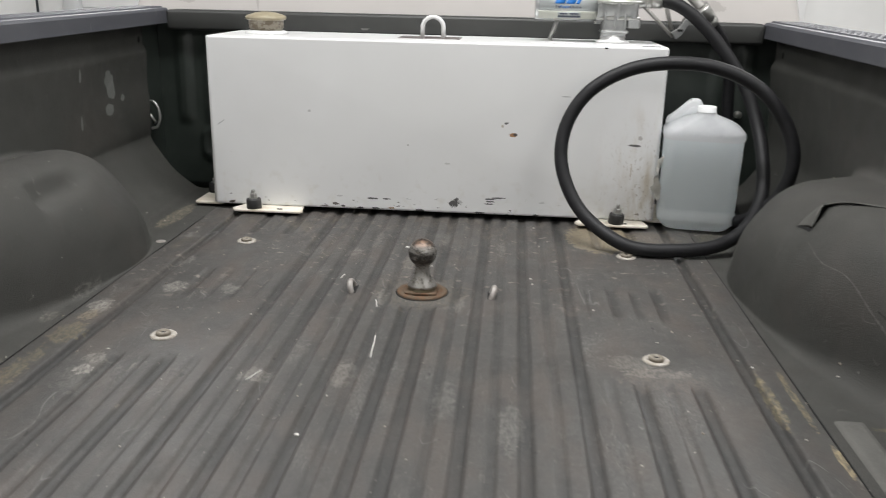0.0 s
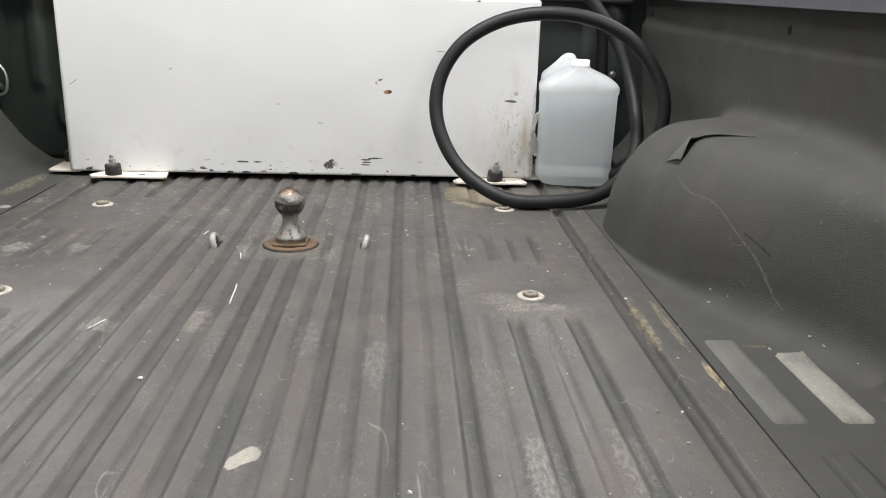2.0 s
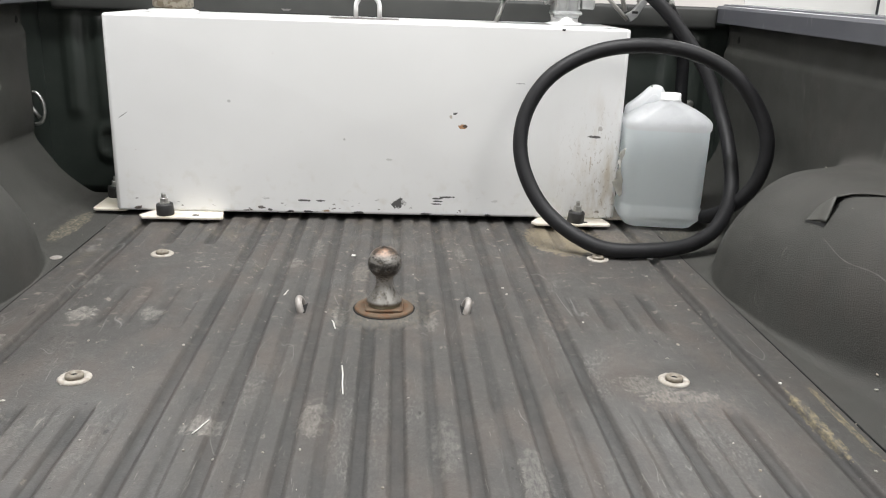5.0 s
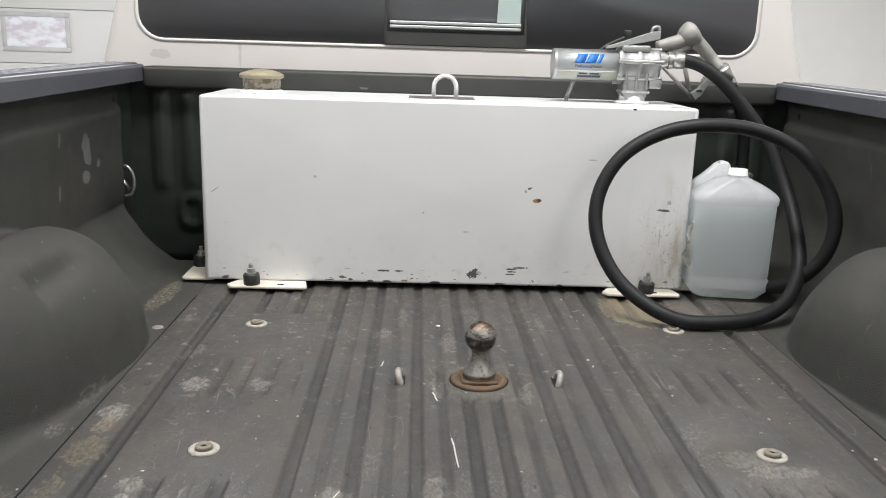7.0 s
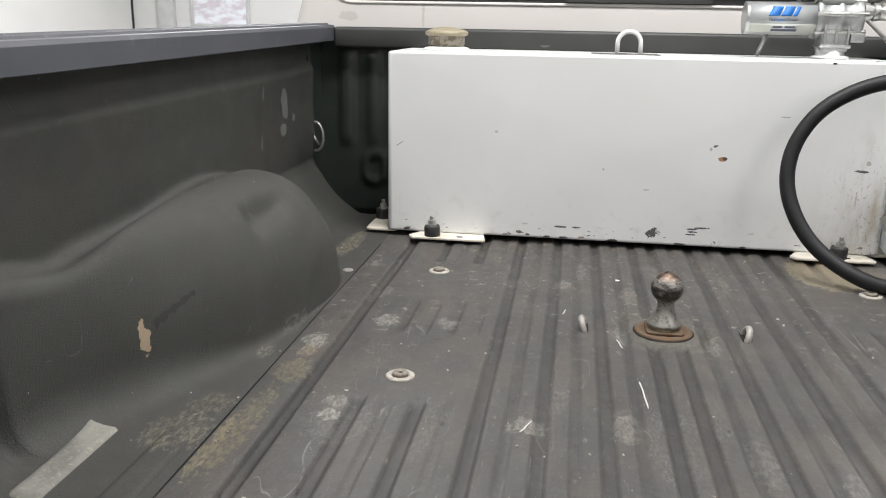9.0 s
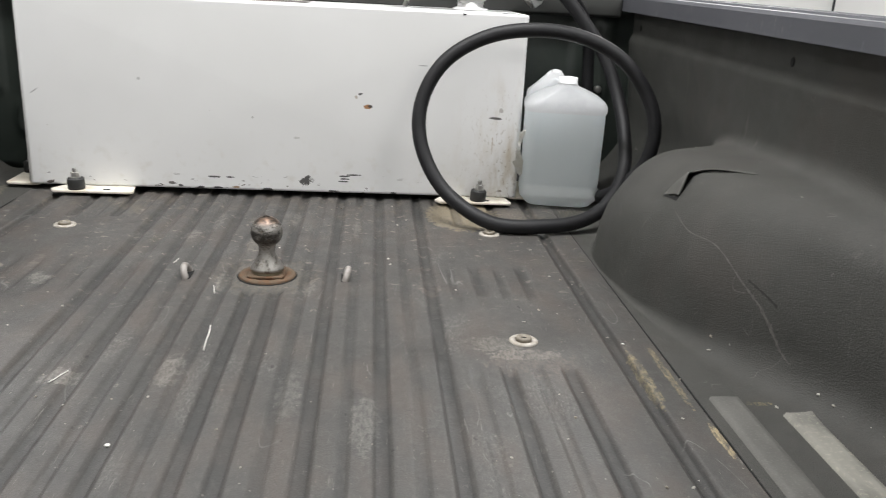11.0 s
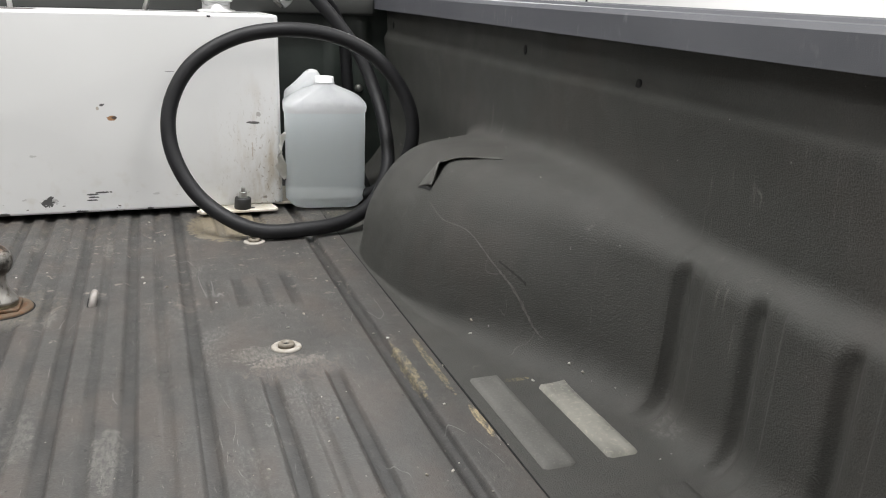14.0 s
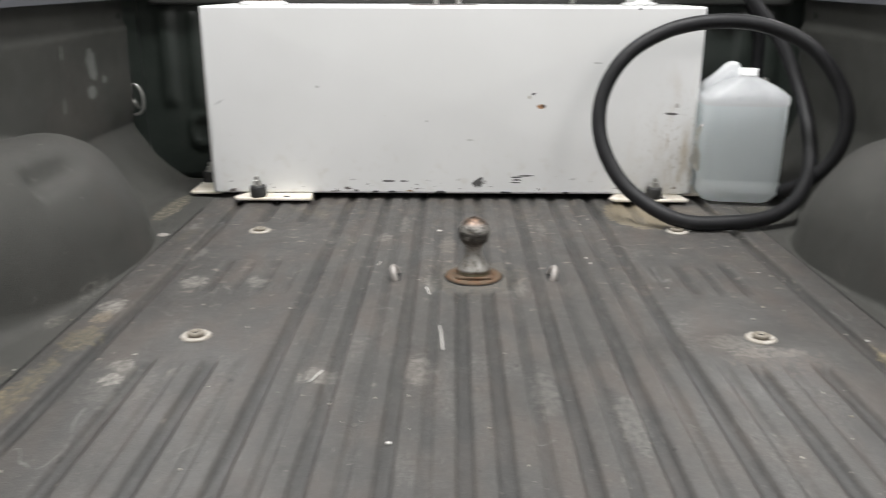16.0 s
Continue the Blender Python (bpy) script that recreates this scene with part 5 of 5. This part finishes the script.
# worn pads beside the arches
k = Mat("rubbed_pale_pad", (0.23, 0.222, 0.195), 0.75)
k.tint(k.noise(0.05, 5, 0.35, 0.75, (1, 0.5, 1)), (0.12, 0.117, 0.105), 0.9)
k.tint(k.noise(0.006, 4, 0.5, 0.8), (0.36, 0.34, 0.275), 0.7)
k.bump(k.noise(0.003, 3), 0.0006, 0.7)
M_PAD = k.m
k = Mat("half_rubbed_pad", (0.115, 0.112, 0.103), 0.75)
k.tint(k.noise(0.04, 5, 0.35, 0.7, (1, 0.4, 1)), (0.075, 0.073, 0.067), 0.8)
k.tint(k.noise(0.004, 4, 0.5, 0.78, rough=0.7), (0.19, 0.185, 0.165), 0.6)
k.bump(k.noise(0.003, 3), 0.0006, 0.7)
M_HALF = k.m
# shade along the arch creases, painted as thin dark strips
M_CREASE_SHADE = simple("painted_crease_shade", (0.031, 0.031, 0.028), 0.8)
for sign in (-1, 1):
    out = 0.022 if sign < 0 else 0.0
    for x0, x1, y0, y1, m, h in ((0.670, 0.717, -0.722, -0.468 - out * 2, M_HALF if sign > 0 else M_SIDE, 0.004), (0.757 + out, 0.801 + out, -0.720, -0.515 - out, M_PAD, 0.005), (0.690, 0.730, -1.06, -0.79, M_SIDE, 0.007), (0.772, 0.815, -1.06, -0.79, M_SIDE, 0.007)):
        xs = [x0, x0 + 0.0015, x0 + 0.004] + [x0 + (x1 - x0) * u for u in (0.25, 0.5, 0.75)] + [x1 - 0.004, x1 - 0.0015, x1]
        ys = [y0, y0 + 0.002, y0 + 0.006] + [y0 + (y1 - y0) * u / 12 for u in range(1, 12)] + [y1 - 0.006, y1 - 0.002, y1]
        rows = []
        for y in ys:
            row = []
            for x in xs:
                # round the corners in plan, and roll the rim down
                ex, ey = min(x - x0, x1 - x), min(y - y0, y1 - y)
                px = x + (0.5 * (x0 + x1) - x) * max(0, 1 - ey / 0.006) * 0.25
                rim = smoothstep(0, 0.004, ex) * smoothstep(0, 0.006, ey)
                row.append(on_side(sign, sign * px, y, -0.001 + (h + 0.001) * rim))
            rows.append(row)
        bm = sheet(rows)
        bmesh.ops.recalc_face_normals(bm, faces=bm.faces)
        tpart("wear_pad", bm, m, "raised rubbed strip on the liner")

# the cut in the right arch, with its lifted flap
# flap colour is the liner's, lightened for the light it catches
M_FLAP_LIT = simple("liner_flap", (0.086, 0.085, 0.077), 0.6, second=(0.066, 0.065, 0.058), grain=0.02, depth=0.0005)
cut = spline([(0.729, -0.103), (0.739, -0.097), (0.749, -0.088), (0.760, -0.079), (0.775, -0.082), (0.80, -0.117), (0.838, -0.168)], 6)
rows = []
n = len(cut)
for s in range(8):
    u = s / 7
    row = []
    for i, q in enumerate(cut):
        v = i / (n - 1)
        wide = 0.054 - 0.036 * smoothstep(0.05, 0.9, v)
        x, y = q[0] - 0.1 * wide * u, q[1] + wide * u
        bulge = 0.016 * math.exp(-(((v - 0.30) / 0.2) ** 2)) + 0.005
        lift = 0.0014 + bulge * (1 - smoothstep(0.0, 1.0, u)) * smoothstep(1.02, 0.75, v)
        row.append(on_side(1, x, y, lift))
    rows.append(row)
bm = sheet(rows)
bmesh.ops.recalc_face_normals(bm, faces=bm.faces)
bmesh.ops.solidify(bm, geom=bm.faces[:], thickness=0.0022)
tpart("liner_flap", bm, M_FLAP_LIT, "lifted flap at a cut in the liner")
rows = [[on_side(1, q[0] + d * 0.3, q[1] - d, 0.0012) for q in cut] for d in (-0.012, -0.004, 0.001)]
tpart("liner_cut", sheet(rows), M_GAP, "dark open cut")
rows = [[on_side(1, 0.729 - 0.0054 * u + d, -0.103 + 0.054 * u, 0.0012) for u in (0, 0.25, 0.5, 0.75, 1)] for d in (-0.0022, 0.0006)]
tpart("liner_cut", sheet(rows), M_GAP, "dark open cut")


def scratch(sign, points, width, colour, name="scratch"):
    """A thin line on the side liner: a rubbed scratch, or painted crease shade."""
    line = spline([(x, y, 0) for x, y in points], 10)
    rows = []
    for d in (-0.5, 0.5):
        row = []
        for i, q in enumerate(line):
            w = width * (0.35 + 0.65 * abs(math.sin(i * 1.7) * math.cos(i * 0.63)))
            row.append(on_side(sign, q[0] + d * w, q[1] + d * w * 0.3, 0.0008))
        rows.append(row)
    return tpart(name, sheet(rows), colour, "thin strip for a scratch or crease shade")


M_SCR = simple("pale_scratch", (0.12, 0.115, 0.105), 0.7, second=(0.05, 0.05, 0.045), grain=0.006)
scratch(1, [(0.7207, -0.1218), (0.7247, -0.1885), (0.742, -0.2632), (0.7568, -0.3285), (0.7737, -0.383), (0.7877, -0.421), (0.7963, -0.4449)], 0.0010, M_SCR)
scratch(1, [(0.764, -0.3445), (0.7748, -0.3756), (0.785, -0.403)], 0.0011, M_CREASE_SHADE, "crease")
scratch(-1, [(-0.7586, -0.3282), (-0.7737, -0.3732), (-0.7871, -0.409)], 0.0042, M_CREASE_SHADE, "crease")

# ---- litter on the bed floor ----
M_WHITE = simple("white_litter", (0.6, 0.585, 0.55), 0.6, second=(0.55, 0.53, 0.5), grain=0.01)


def straw(a, b, r, label):
    za, zb = floor_height(*a) + r, floor_height(*b) + r
    line = [Vector((a[0], a[1], max(za, zb))).lerp(Vector((b[0], b[1], max(za, zb))), u) for u in (0, 0.3, 0.6, 1)]
    line[1].x += 0.001
    tagged(part("straw", tube(line, r, 6), M_WHITE), label, "litter", "litter on the bed floor")


straw((-0.060, -0.242), (-0.053, -0.335), 0.0013, "long thin white straw on the bed floor")
straw((-0.088, -0.062), (-0.080, -0.098), 0.0013, "short thin white straw near the hitch ball")
straw((-0.236, -0.448), (-0.222, -0.412), 0.0011, "thin white scrap of straw on the floor")
straw((-0.186, 0.060), (-0.181, 0.085), 0.001, "thin white scrap of straw on the floor")


def chip(x, y, size, label, seed):
    rnd = random.Random(seed)
    z = floor_height(x, y)
    out = [(x + size * rnd.uniform(0.6, 1) * math.cos(a), y + size * rnd.uniform(0.6, 1.2) * math.sin(a)) for a in (0.2, 1.1, 2.2, 3.3, 4.4, 5.5)]
    tagged(part("paper_chip", prism(out, size * 0.5, m=Matrix.Translation((0, 0, z + 0.0002)), bevel=size * 0.1), M_WHITE), label, "litter", "litter on the bed floor")


chip(-0.115, -0.597, 0.0045, "small white chip lying in a floor groove", 1)
chip(-0.070, 0.313, 0.006, "small white chip on the bed floor", 2)
chip(0.004, 0.17, 0.003, "tiny white chip on the bed floor", 3)
chip(0.60, -0.29, 0.0035, "tiny white chip beside the wheel arch", 4)

# fine specks of dirt, too many to count
rnd = random.Random(7)
bm = bmesh.new()
for n in range(250):
    x, y = rnd.uniform(-0.9, 0.9), rnd.uniform(-1.0, 0.6)
    if abs(x) < SEAM - 0.01:
        p = Vector((x, y, floor_height(x, y)))
    else:
        p = on_side(1 if x > 0 else -1, x, y)
        if p.z > 0.3:
            continue
    if y > 0.55 and abs(x) < 0.8:
        continue
    r = rnd.choice((0.0008, 0.001, 0.0013, 0.0018, 0.0026))
    m = Matrix.Translation(p + Vector((0, 0, r * 0.2))) @ Euler((rnd.random() * 0.6, rnd.random() * 0.6, rnd.random() * 6)).to_matrix().to_4x4() @ Matrix.Diagonal((r * rnd.uniform(0.7, 1.8), r, r * 0.5, 1))
    bmesh.ops.create_icosphere(bm, subdivisions=1, radius=1, matrix=m)
k = Mat("pale_grit", (0.42, 0.4, 0.36), 0.7)
k.tint(k.noise(0.05, 2, 0.45, 0.6), (0.2, 0.17, 0.13), 0.8)
tagged(part("grit", bm, k.m), "scattered pale grit and dust specks", "dirt", kind="stuff")


# a flat plug in the left liner
bm = lathe([(0.012, -0.003), (0.012, 0.001), (0.010, 0.002), (0.005, 0.0022), (0.001, 0.0015)], 28, m=Matrix.Translation(on_side(-1, -0.673, 0.261, 0.0)))
tpart("plug", bm, M_EYE, "pale plastic plug")
